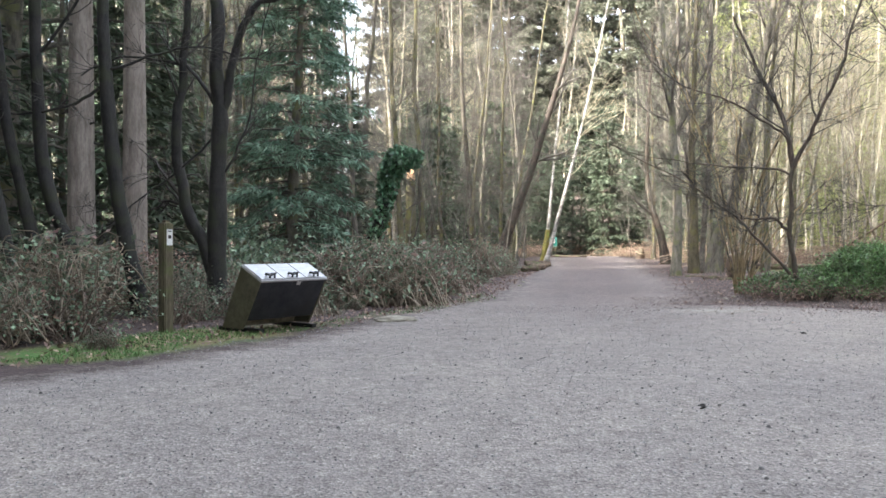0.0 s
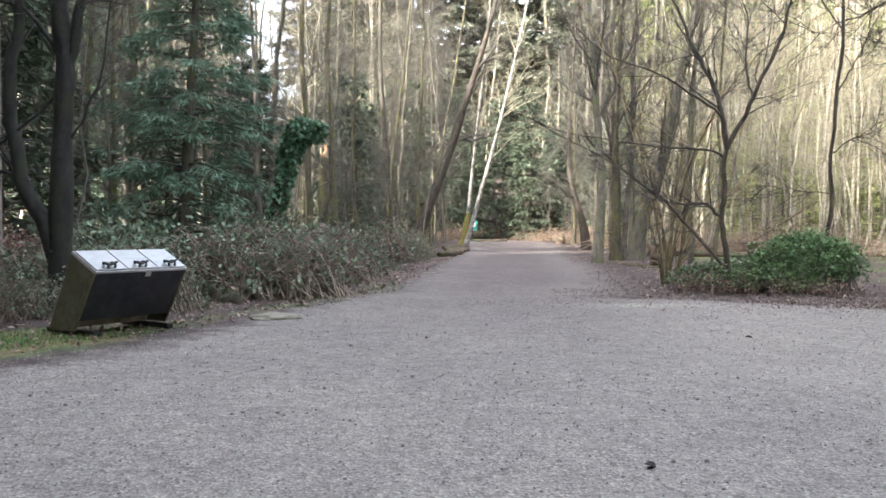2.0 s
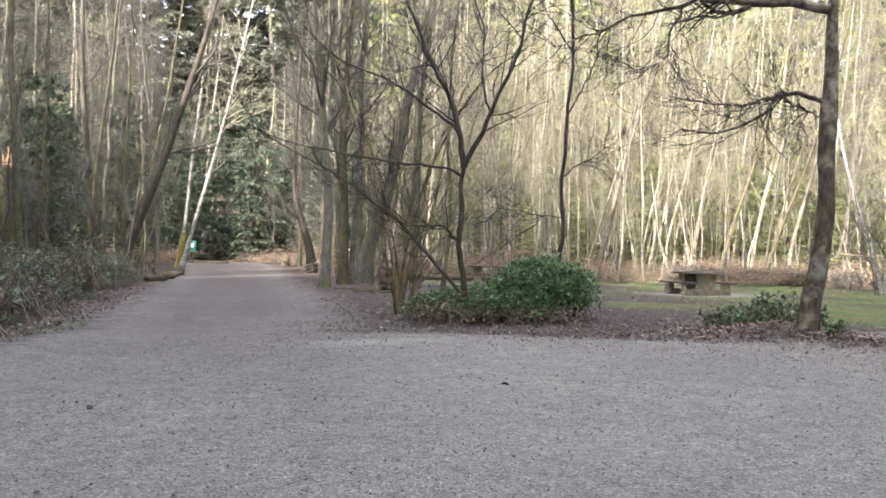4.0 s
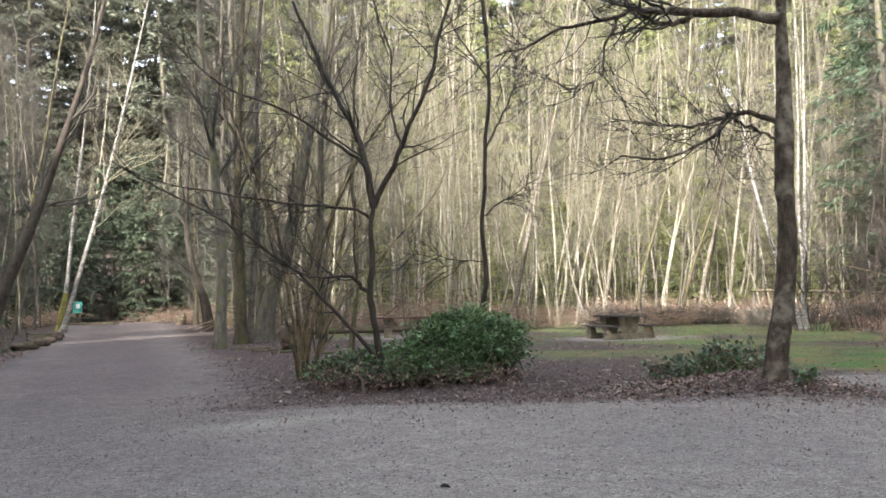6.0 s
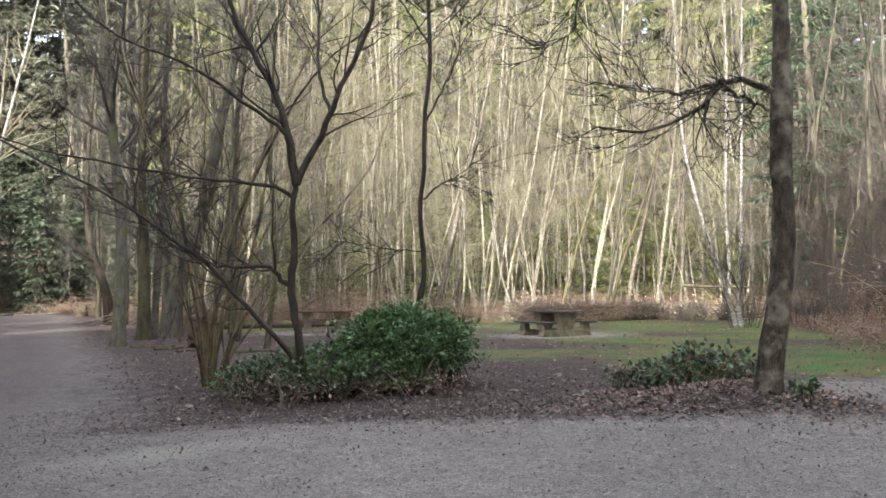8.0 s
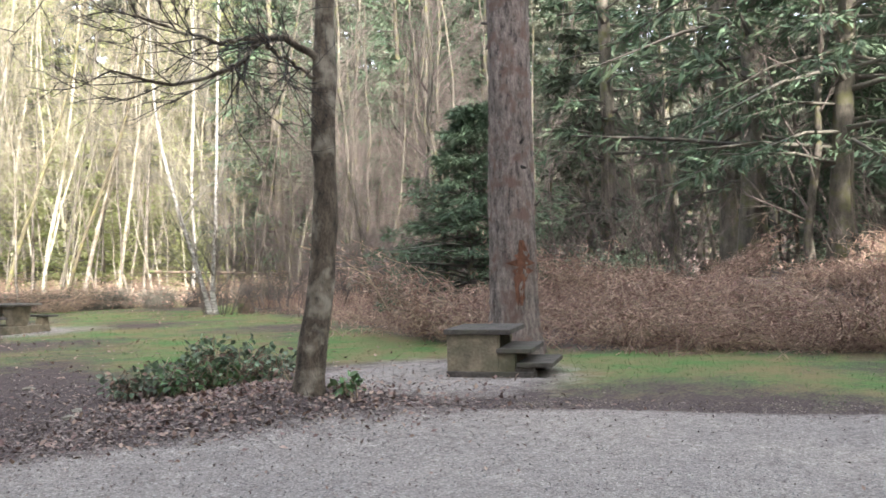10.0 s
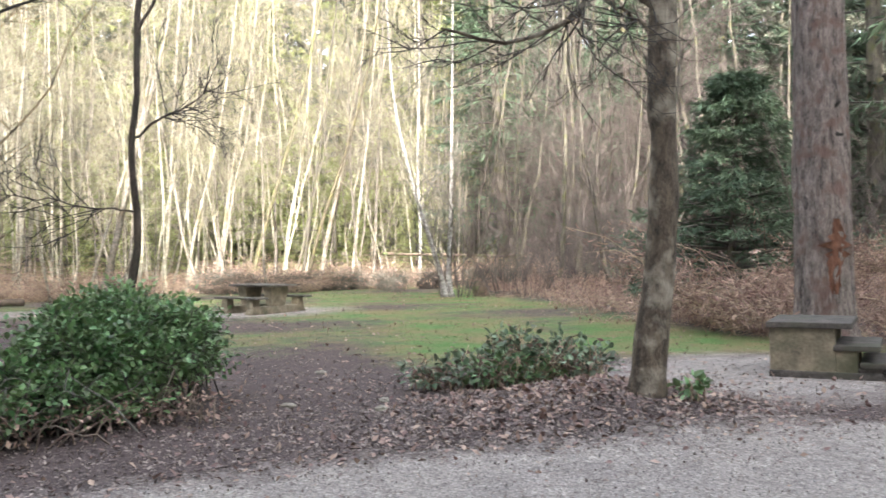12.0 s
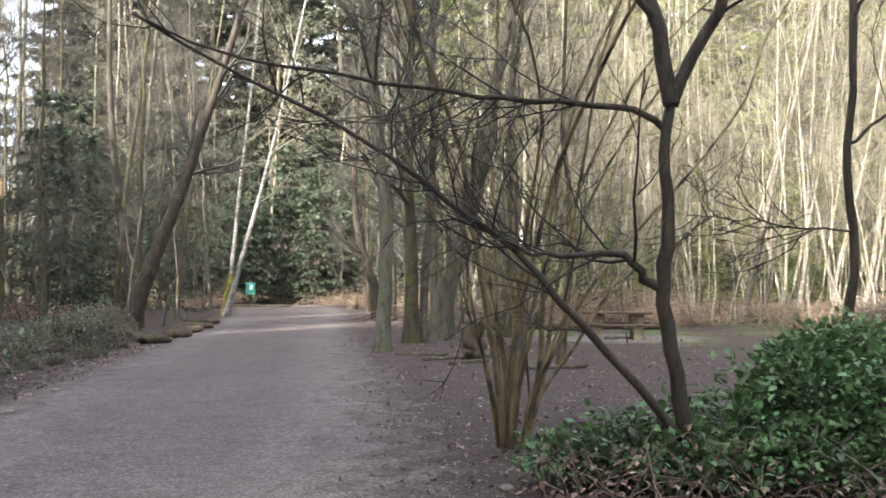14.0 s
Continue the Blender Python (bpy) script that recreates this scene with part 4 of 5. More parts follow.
far_bare = [bare_tree("far_alder", 240 + i, BARK_PALE if i else BARK_GREY, TWIG_PALE if i else TWIG, "tall far leafless tree with hazy grey crown", "far leafless wood",
                      h=24 + 3 * i, r=0.2, limbs=26, forks=150, twigs=400, wig=0.06, first=0.12, up=0.06, thin=0.014, spread=0.7, limb=0.25, ang=66)[0] for i in range(3)]
fbp = spots(rs, 44, lambda x, y: (y > 88 or x < -6) and not (-17.6 < bearing(x, y) < -15.4), -40, 26, 46, 116, 3.0)
fbp += spots(rs, 34, lambda x, y: 68 < math.hypot(x - 2, y - 6) < 96 and 8 < heading(x, y) < 52, 8, 90, 22, 100, 3.5)
scatter(far_bare, fbp, rs, 0.8, 1.2, 2)

hill_con = [conifer("hillside_tree", 170 + i, 37 + 5 * i, 0.4, 13, BARK_GREY, LEAF_HILL_HAZED, "tall tree on the far hillside, distance haze put into its olive-grey foliage", "trees on the far hillside", 90, 24, 0.02, 0.62, -0.05, 11, 0.5, 0.28) for i in range(2)]
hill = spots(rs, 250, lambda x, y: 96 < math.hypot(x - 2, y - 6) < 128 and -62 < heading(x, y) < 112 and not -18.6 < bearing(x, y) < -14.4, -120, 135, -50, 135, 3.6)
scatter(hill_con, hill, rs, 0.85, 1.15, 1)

# path-side and left-hand leafless trees
side = [bare_tree("mossy_alder", 250 + i, BARK_GREY if i in (0, 3) else BARK_MOSS, TWIG, "leafless mossy-barked tree beside the path", "trees along the path",
                  h=16 + 1.5 * i, r=0.08 + 0.02 * i, limbs=32, forks=240, twigs=900, lean=(0.05 * (i % 3 - 1), 0), wig=0.07, first=0.08, up=0.04, thin=0.006, spread=0.75, limb=0.28, ang=62)[0] for i in range(5)]
pa = [(6.75, 38), (6.2, 41), (7.5, 29.5), (8.3, 34), (5.8, 46), (7, 52), (5.6, 60), (6.4, 66), (8.6, 44), (9.2, 39), (7.4, 25.6), (9.0, 50), (6.5, 71)]
pl = spots(rs, 56, lambda x, y: x < edge_left(y) - 1.6 and (y > 27 or x < -10), -20, -2, 20, 78, 1.8)
scatter(side, pa + pl, rs, 0.75, 1.15, 3)
bare_right = spots(rs, 46, lambda x, y: x > bank_x(y) + 4, 22, 50, 0, 44, 2.2)
rt = [bare_tree("brown_alder", 270 + i, BARK_GREY, TWIG_PLUM, "leafless brown-twigged tree in the shaded wood", "trees of the shaded wood",
                h=13 + 2 * i, r=0.1, limbs=20, forks=170, twigs=600, wig=0.1, first=0.06, up=0.1, thin=0.006, spread=0.9, limb=0.35)[0] for i in range(3)]
bare_right += spots(rs, 6, lambda x, y: 48 < heading(x, y) < 62, 28, 35, 17, 29, 1.6)
bare_right += spots(rs, 16, lambda x, y: 47 < heading(x, y) < 62 and 36 < math.hypot(x - 2, y - 6) < 56, 28, 55, 18, 44, 1.8)
bare_back = spots(rs, 16, lambda x, y: y < -7 or x < -9, -30, 30, -30, 16, 3)
scatter(rt, bare_right + bare_back, rs, 0.7, 1.2, 4)


def single(name, label, at, line, r, bark, twig, seed, h, **k):
    t, c, _ = bare_mesh(seed, h, r, line=line, pts=20, **k)
    ob = root(name, label, "tree", "", (at[0], at[1], gz(*at)))
    part("trunk", t, bark, ob)
    part("crown", c, twig, ob)
    return ob


single("leaning_alder", "dark leafless tree leaning over the path", (-3.5, 39.3), [(0, 0, -0.2), (0.5, 0, 1.5), (1.6, 0.1, 4.5), (2.4, 0.1, 7), (3.7, 0.2, 11.5), (4.6, 0.2, 16)], 0.3, BARK_BROWN, TWIG, 301, 15, first=0.35, limbs=14, forks=110, twigs=420)
birch = single("leaning_birch", "white-barked birch leaning over the path with a mossy foot", (-1.95, 54.2), [(0, 0, -0.2), (0.25, 0, 2), (0.7, 0, 7), (1.3, 0.1, 13), (1.7, 0.1, 19)], 0.15, BARK_WHITE, TWIG_PALE, 302, 17, first=0.4, limbs=14, forks=110, twigs=400)
mg = Geo()
tubes(mg, spline([(0, 0, -0.1), (0.12, 0, 1.0), (0.26, 0, 2.1)], 8), np.array([0.36, 0.28, 0.23, 0.215, 0.2, 0.19, 0.17, 0.14]), 10)
part("mossy_foot", mg, MOSS_GOLD, birch, "golden-green moss on the foot")
single("leaning_birch", "white-barked birch leaning steeply over the path", (-1.7, 51.6), [(0, 0, -0.2), (0.7, 0, 2.5), (2.0, 0, 7.5), (3.2, 0.1, 13), (4.4, 0.1, 19)], 0.15, BARK_WHITE, TWIG_PALE, 303, 17, first=0.4, limbs=14, forks=110, twigs=400)
single("white_birch", "white birch with a leaning second stem on the lawn", (24.5, 27.1), [(0, 0, -0.2), (-0.1, 0.05, 0.6), (0.02, 0, 3), (0.2, 0, 7), (0.4, 0, 12)], 0.115, BARK_WHITE, TWIG, 304, 12, first=0.25, limbs=16, forks=140, twigs=500)
single("white_birch", "slanting white birch stem sharing the foot of another", (24.35, 27.2), [(0, 0, -0.2), (-0.25, 0.25, 1.3), (-0.8, 0.8, 4), (-1.2, 1.2, 7), (-1.3, 1.4, 12)], 0.105, BARK_WHITE, TWIG, 305, 12, first=0.2, limbs=16, forks=140, twigs=500)
single("path_alder", "straight grey leafless trunk with a mossy foot at the path's edge", (4.25, 29.2), [(0, 0, -0.2), (0.1, 0, 2.5), (-0.08, 0, 5), (-0.33, 0, 7.6), (-0.5, 0, 9.6), (-0.7, 0.2, 14), (-0.7, 0.2, 18)], 0.17, BARK_GREY, TWIG, 311, 15, first=0.3, limbs=18, forks=150, twigs=600)
single("path_alder", "upright mossy leafless trunk beside the path", (5.15, 31.8), [(0.05, 0, -0.2), (0.05, 0, 2.5), (-0.05, 0, 5), (0.05, 0, 8), (0.2, 0.1, 13), (0.3, 0.2, 19)], 0.19, BARK_MOSS, TWIG, 312, 15, first=0.2, limbs=20, forks=170, twigs=650)
single("path_alder", "pale leafless trunk sharing a mossy foot beside the path", (5.5, 32.1), [(0, 0, -0.2), (0.15, 0, 2.5), (0.3, 0, 5), (0.3, 0, 8), (0.5, 0.1, 13), (0.7, 0.2, 19)], 0.12, BARK_PALE, TWIG, 313, 15, first=0.2, limbs=16, forks=120, twigs=450)
single("bent_maple", "stout grey leafless trunk bending over from a broad mossy foot", (6.2, 33.4), [(-0.05, 0, -0.2), (0.15, 0, 1.4), (0.8, -0.1, 3.3), (1.4, -0.2, 6.4), (1.75, -0.2, 8.2), (2.25, -0.3, 11), (2.6, -0.3, 15), (2.8, -0.3, 19)], 0.3, BARK_GREY, TWIG, 314, 15, first=0.25, limbs=20, forks=170, twigs=650, limb=0.3)
single("dark_alder", "dark crooked leafless trunk at the far path side", (5.3, 46.5), [(0.1, 0, -0.2), (-0.2, 0, 1.6), (-0.9, 0, 4), (-1.0, 0, 7), (-0.7, 0, 13)], 0.26, BARK_BROWN, TWIG, 315, 12, first=0.15, limbs=18, forks=150, twigs=500)


def grove_trunk(head, dist, lean, r, seed, bark):
    """A stout sunlit trunk at a bearing and distance from the clearing; lean: metres sideways for each metre up."""
    a = radians(head)
    x, y = 2.5 + dist * math.sin(a), 5.5 + dist * math.cos(a)
    rx, ry = math.cos(a) * lean, -math.sin(a) * lean
    k = math.sin(seed) * 0.12
    single("pale_alder", "stout pale sunlit trunk leaning in the grove" if lean > 0.1 else "stout pale upright sunlit trunk of the grove", (x, y),
           [(0, 0, -0.2), (rx * 2.5 + k, ry * 2.5, 2.5), (rx * 6 - k, ry * 6, 6), (rx * 10, ry * 10, 10), (rx * 13, ry * 13, 15), (rx * 15, ry * 15, 20)], r, bark, TWIG_PALE, seed, 15, first=0.25, limbs=18, forks=130, twigs=420, limb=0.28, thin=0.006)


for head_, dist_, lean_, r_, s_, bark_ in ((25.0, 39, 0.25, 0.15, 321, BARK_PALE), (20.6, 41, 0.05, 0.13, 322, BARK_PALE), (31.5, 42, 0.18, 0.12, 323, BARK_PALE), (33.6, 41, 0.28, 0.11, 324, BARK_MOSS),
                                   (35.8, 43, 0.14, 0.11, 325, BARK_PALE), (38.0, 43, 0.21, 0.12, 326, BARK_PALE), (41.5, 45, 0.06, 0.1, 327, BARK_PALE), (18.5, 43, 0.03, 0.13, 328, BARK_PALE),
                                   (16.8, 40, 0.0, 0.12, 329, BARK_PALE), (22.6, 44, 0.0, 0.1, 330, BARK_PALE), (28.2, 44, 0.16, 0.09, 331, BARK_PALE), (29.8, 40, 0.2, 0.08, 332, BARK_PALE),
                                   (24.2, 38, 0.3, 0.07, 333, BARK_PALE), (26.4, 41, 0.1, 0.09, 334, BARK_PALE), (44.5, 46, 0.02, 0.11, 335, BARK_WHITE), (14.5, 41, 0.04, 0.1, 336, BARK_PALE), (12.6, 44, 0.02, 0.13, 337, BARK_PALE),
                                   (36.9, 39, 0.3, 0.09, 338, BARK_MOSS), (40.0, 42, 0.12, 0.1, 339, BARK_PALE)):
    grove_trunk(head_, dist_, lean_, r_, s_, bark_)


# leafless thickets at the lawn's shaded corner
def thicket(i):
    rng = np.random.default_rng(470 + i)
    ob = root("thicket_shrub", "dense plum-brown leafless thicket of fine twigs", "shrub", "thickets at the lawn's corner")
    n = 16
    az = rng.uniform(0, 2 * np.pi, n)
    P = np.empty((n, 6, 3))
    P[:, 0] = np.stack([np.cos(az) * rng.uniform(0, 0.8, n), np.sin(az) * rng.uniform(0, 0.8, n), np.full(n, -0.05)], 1)
    h = unit(np.stack([np.cos(az) * 0.25, np.sin(az) * 0.25, np.ones(n)], 1))
    L = rng.uniform(2.2, 6.0, n)
    for q in range(1, 6):
        h = unit(h + rng.normal(size=(n, 3)) * 0.13 + np.stack([np.cos(az) * 0.05, np.sin(az) * 0.05, np.zeros(n)], 1))
        P[:, q] = P[:, q - 1] + h * (L / 5)[:, None]
    R = rng.uniform(0.008, 0.022, n)[:, None] * np.linspace(1.1, 0.35, 6)[None]
    g, t = Geo(), Geo()
    tubes(g, P, R, 5)
    L1 = grow(rng, P, R, 150, 0.1, 1.0, 1.1, 42, 0.06, 0.18, 4, 0.55, 0.3, 0.004)
    L2 = grow(rng, *L1, 520, 0.15, 1.0, 0.5, 40, 0.04, 0.2, 3, 0.65, 0.3, 0.003)
    tubes(t, *L1, 3)
    tubes(t, *L2, 3)
    part("stems", g, TWIG_PLUM, ob)
    part("twigs", t, TWIG_PLUM, ob)
    return ob


th = spots(rs, 17, lambda x, y: 46 < heading(x, y) < 61, 23.5, 36, 16, 31, 1.3) + spots(rs, 12, lambda x, y: x > bank_x(y) + 5.5, 23, 34, 2, 17, 1.8)
scatter([thicket(i) for i in range(3)], th, rs, 0.75, 1.15, 4)


# broken snag and ivy-clad stump
def snag(at):
    rng = np.random.default_rng(8)
    ob = root("broken_snag", "broken dead trunk with a splintered orange top", "dead tree", "", (at[0], at[1], gz(*at)))
    g = Geo()
    P = spline([(0, 0, -0.2), (0.05, 0, 2), (0.0, 0, 3.6), (0.05, 0, 4.3)], 12)
    tubes(g, P, 0.26 * np.linspace(1.2, 0.85, 12), 10)
    part("trunk", g, BARK_MOSS, ob)
    s = Geo()
    q = np.arange(9) * 0.7
    B = np.stack([np.cos(q) * 0.15 + 0.05, np.sin(q) * 0.15, np.full(9, 4.2)], 1)
    T = B + np.stack([rng.normal(size=9) * 0.04, rng.normal(size=9) * 0.04, rng.uniform(0.35, 1.0, 9)], 1)
    tubes(s, np.stack([B, (B + T) / 2, T], 1), np.tile([0.085, 0.06, 0.01], (9, 1)), 5)
    part("splintered_top", s, SNAG, ob, "fresh orange splintered wood")


snag((-8.3, 41.0))


def ivy_stump(at):
    rng = np.random.default_rng(9)
    ob = root("ivy_stump", "leaning dead trunk thickly clad in dark ivy", "dead tree", "", (at[0], at[1], gz(*at)))
    P = spline([(-0.55, 0, -0.2), (-0.35, 0, 1.0), (0.0, 0.05, 2.1), (0.15, 0.05, 2.95), (0.4, 0, 3.4), (0.8, 0, 3.4)], 20)
    g = Geo()
    tubes(g, P, np.linspace(0.22, 0.12, 20), 9, True)
    part("trunk", g, BARK_DARK, ob)
    f = Geo()
    k = rng.integers(0, 20, 4600)
    fat = np.interp(k, (0, 8, 15, 19), (0.22, 0.23, 0.36, 0.24))
    p = P[k] + unit(rng.normal(size=(4600, 3))) * (fat * rng.uniform(0.7, 1.1, 4600))[:, None]
    dn = unit(rng.normal(size=(4600, 3)) * 0.6 + np.array([0, -0.3, -0.8]))
    leaves(f, rng, p, 0.11, 0.1, 0.8, dn)
    part("ivy", f, LEAF_IVY, ob, "glossy dark green ivy leaves")


ivy_stump((-4.35, 19.5))


# ---- bushes ----
def bush(name, label, lumps, n, size, leaf, stem, seed, at, stems=60, category="bush", group="", full=True, dead=0):
    """A leafy bush of ellipsoid lumps (x, y, z, rx, ry, rz)."""
    rng = np.random.default_rng(seed)
    ob = root(name, label, category, group, (at[0], at[1], gz(*at)))
    lum = np.array(lumps, float)
    wgt = lum[:, 3] * lum[:, 4] + lum[:, 3] * lum[:, 5]
    k = rng.choice(len(lum), n, p=wgt / wgt.sum())
    dv = unit(rng.normal(size=(n, 3)))
    rr = rng.uniform(0.0, 1.0, n) ** 0.3
    rr = rr * (1 + 0.32 * np.sin(dv[:, 0] * 5 + k) * np.cos(dv[:, 1] * 6 + 2 * k + dv[:, 2] * 4) + 0.1 * rng.normal(size=n))
    p = lum[k, :3] + dv * lum[k, 3:] * rr[:, None]
    keep = p[:, 2] > 0.04
    p, dv = p[keep], dv[keep]
    f = Geo()
    dd = unit(dv * 0.8 + rng.normal(size=p.shape) * 0.7 + np.array([0, 0, -0.1]))
    leaves(f, rng, p, size, 0.74, 0.62, dd, full)
    part("leaves", f, leaf, ob)
    if dead:
        df = Geo()
        leaves(df, rng, p[rng.integers(0, len(p), dead)] + rng.normal(size=(dead, 3)) * 0.06, size * 1.1, 0.3, 0.5, None, False)
        part("dead_leaves", df, DEAD, ob, "withered brown leaves")
    g = Geo()
    k = rng.integers(0, len(lum), stems)
    tip = lum[k, :3] + unit(rng.normal(size=(stems, 3))) * lum[k, 3:] * rng.uniform(0.6, 1.12, stems)[:, None]
    tip[:, 2] = np.abs(tip[:, 2]) + 0.05
    foot = lum[k, :3] * np.array([1, 1, 0]) + rng.normal(size=(stems, 3)) * np.array([0.25, 0.2, 0]) * np.minimum(1, lum[k, 3:4] / 0.6)
    foot[:, 2] = -0.03
    midp = (tip + foot) / 2 + (rng.normal(size=(stems, 3)) * 0.12 + np.array([0, 0, 0.15])) * np.minimum(1, lum[k, 3:4] / 0.6)
    P = np.stack([foot, (foot + midp) / 2 + np.array([0, 0, 0.05]), midp, (midp + tip) / 2 + np.array([0, 0, 0.06]), tip], 1)
    tubes(g, P, np.tile([0.01, 0.009, 0.007, 0.005, 0.003], (stems, 1)), 3)
    part("stems", g, stem, ob)
    return ob


bush("evergreen_bush", "dense glossy green bramble bush at the clearing's edge",
     [(0.85, 0.25, 0.6, 0.85, 0.75, 0.42), (1.45, 0.25, 0.5, 0.5, 0.55, 0.4), (0.3, 0.05, 0.55, 0.55, 0.6, 0.36), (-0.3, -0.05, 0.3, 0.6, 0.5, 0.3), (-0.95, 0.0, 0.24, 0.5, 0.42, 0.24), (-1.45, 0.1, 0.16, 0.4, 0.35, 0.17),
      (0.95, 0.45, 0.85, 0.45, 0.4, 0.28), (0.45, 0.35, 0.82, 0.3, 0.3, 0.2), (1.35, -0.1, 0.66, 0.35, 0.35, 0.25), (0.1, -0.45, 0.25, 0.7, 0.3, 0.22), (0.9, -0.4, 0.42, 0.6, 0.3, 0.25), (-0.5, -0.5, 0.2, 0.6, 0.28, 0.2), (0.35, -0.6, 0.16, 0.5, 0.25, 0.16)],
     16500, 0.066, LEAF_BUSH, TWIG, 81, (6.12, 15.75), 320)
bush("bramble_bush", "low sprawling green bramble on a mound of dead leaves",
     [(0, 0, 0.22, 0.45, 0.45, 0.24), (0.27, -0.42, 0.28, 0.36, 0.36, 0.26), (-0.28, 0.42, 0.15, 0.4, 0.4, 0.18), (-0.5, 0.75, 0.09, 0.25, 0.25, 0.12), (0.05, -0.1, 0.42, 0.22, 0.22, 0.2), (0.1, 0.3, 0.36, 0.14, 0.14, 0.22), (0.35, -0.75, 0.25, 0.25, 0.25, 0.2)],
     1150, 0.085, LEAF_BRAMBLE, DEAD_STEM, 82, (10.08, 13.7), 190, dead=190)
bush("bramble_sprig", "green bramble sprig rooted among dead leaves", [(0, 0, 0.16, 0.4, 0.4, 0.18), (0.3, -0.35, 0.12, 0.3, 0.3, 0.14)], 330, 0.085, LEAF_BUSH, DEAD_STEM, 85, (9.75, 13.6), 50)
bush("fern_tuft", "small green tuft at the foot of a dark tree", [(0, 0, 0.08, 0.16, 0.14, 0.12)], 70, 0.09, LEAF_BUSH, DEAD_STEM, 83, (9.72, 11.52), 8)
bush("bramble_canes", "low tangle of dead brown canes before the green bush", [(0, 0, 0.1, 1.1, 0.35, 0.2), (-0.9, 0.1, 0.14, 0.7, 0.35, 0.3), (-1.5, 0.3, 0.12, 0.5, 0.35, 0.3), (0.9, -0.1, 0.1, 0.6, 0.3, 0.2)], 1100, 0.055, DEAD, CANE, 84, (6.1, 15.0), 60, "bramble", "", False)


def bramble_master(i):
    rng = np.random.default_rng(400 + i)
    lum = [(0, 0, 0.35, 0.9, 0.8, 0.42)] + [(float(rng.uniform(-0.7, 0.7)), float(rng.uniform(-0.6, 0.6)), 0.3, 0.5, 0.45, float(rng.uniform(0.3, 0.55))) for _ in range(3)]
    return bush("bramble_thicket", "tangled grey-green bramble with dead brown canes", lum, 1650, 0.058, LEAF_BRAMBLE, CANE, 400 + i, (0, 0), 360, "bramble", "brambles along the path", False, 130)


def far_bramble(i):
    rng = np.random.default_rng(420 + i)
    return bush("bramble_thicket", "dull green and brown bramble under the trees", [(0, 0, 0.4, 1.5, 1.3, 0.6), (0.8, 0.3, 0.4, 0.9, 0.9, 0.7)], 1300, 0.11, LEAF_BRAMBLE if i else DEAD, DEAD_STEM, 420 + i, (0, 0), 60, "bramble", "undergrowth of the wood", False)


bm_ = [bramble_master(i) for i in range(4)]
bp, edge_bp = [], []
for y_ in np.arange(2.5, 36, 1.02):
    for off_ in (1.1, 2.3, 3.7) if y_ < 22 else (1.0, 2.2):
        x_ = float(edge_left(y_)) - off_ + float(rs.uniform(-0.35, 0.35))
        if math.hypot(x_ + 3.1, y_ - 8.6) > 1.5 and math.hypot(x_ + 4.35, y_ - 7.2) > 0.85:
            (bp if off_ > 1.5 else edge_bp).append((x_, float(y_) + float(rs.uniform(-0.3, 0.3))))
scatter(bm_[:2], edge_bp, rs, 0.4, 0.85, 10, 0.05)
scatter(bm_[2:], bp, rs, 0.75, 1.4, 7, 0.05)
fb = [far_bramble(i) for i in range(2)]
fp = spots(rs, 46, lambda x, y: x < edge_left(y) - 4, -24, -3, 6, 76, 1.9) + spots(rs, 40, lambda x, y: x > bank_x(y) + 7, 24, 46, -8, 40, 2.2) + spots(rs, 18, lambda x, y: x > edge_right(y) + 3.5, 7, 12, 42, 74, 1.8)
scatter(fb, fp, rs, 0.7, 1.3, 5, 0.1)


# dead bracken
def bracken(i, tall, n, stems, label, group):
    rng = np.random.default_rng(440 + i)
    ob = root("dead_bracken", label, "bracken", group)
    g, f = Geo(), Geo()
    b = rng.normal(size=(stems, 3)) * np.array([0.5, 0.5, 0])
    az = rng.uniform(0, 2 * np.pi, stems)
    L = rng.uniform(0.5, 1.0, stems) * tall
    pts = [b]
    h = unit(np.stack([np.cos(az) * 0.3, np.sin(az) * 0.3, np.ones(stems)], 1))
    for s in range(3):
        h = unit(h + np.stack([np.cos(az) * 0.45, np.sin(az) * 0.3, np.full(stems, -0.45)], 1) + rng.normal(size=h.shape) * 0.16)
        pts.append(pts[-1] + h * (L / 2.6)[:, None])
    P = np.stack(pts, 1)
    P[:, :, 2] = np.maximum(P[:, :, 2], 0.02)
    tubes(g, P, np.tile(np.linspace(0.008, 0.004, 4), (stems, 1)), 3)
    k = rng.integers(0, stems, n)
    q = rng.uniform(0.7, 2.99, n)
    j = q.astype(int)
    p = P[k, j] + (P[k, j + 1] - P[k, j]) * (q - j)[:, None]
    leaves(f, rng, p + rng.normal(size=p.shape) * 0.06, 0.115, 0.35, 0.15, unit(rng.normal(size=(n, 3)) + np.array([0, 0, -0.5])), False)
    part("stems", g, DEAD_STEM, ob)
    part("fronds", f, DEAD, ob)
    return ob


bk = [bracken(i, 1.3, 2600, 130, "collapsed red-brown dead bracken on the bank", "bracken on the bank") for i in range(3)]
kp = spots(rs, 130, lambda x, y: bank_x(y) - 0.3 + 0.5 * math.sin(y * 1.7) < x < bank_x(y) + 6.5 and math.hypot(x - 15.75, y - 12.35) > 0.9, 16, 40, 2, 36, 0.65)
kp += [(float(bank_x(y)) + 0.15 + 0.35 * math.sin(y * 2.3), float(y)) for y in np.arange(2.5, 11.4, 0.62)]
scatter(bk, [p for p in kp if p[1] < 15.5], rs, 0.65, 1.4, 14)
low_bk = [bracken(5, 0.7, 700, 60, "flattened red-brown bracken along the lawn's edge", "flattened bracken")]
scatter(low_bk, [p for p in kp if p[1] >= 15.5], rs, 0.7, 1.2, 8)
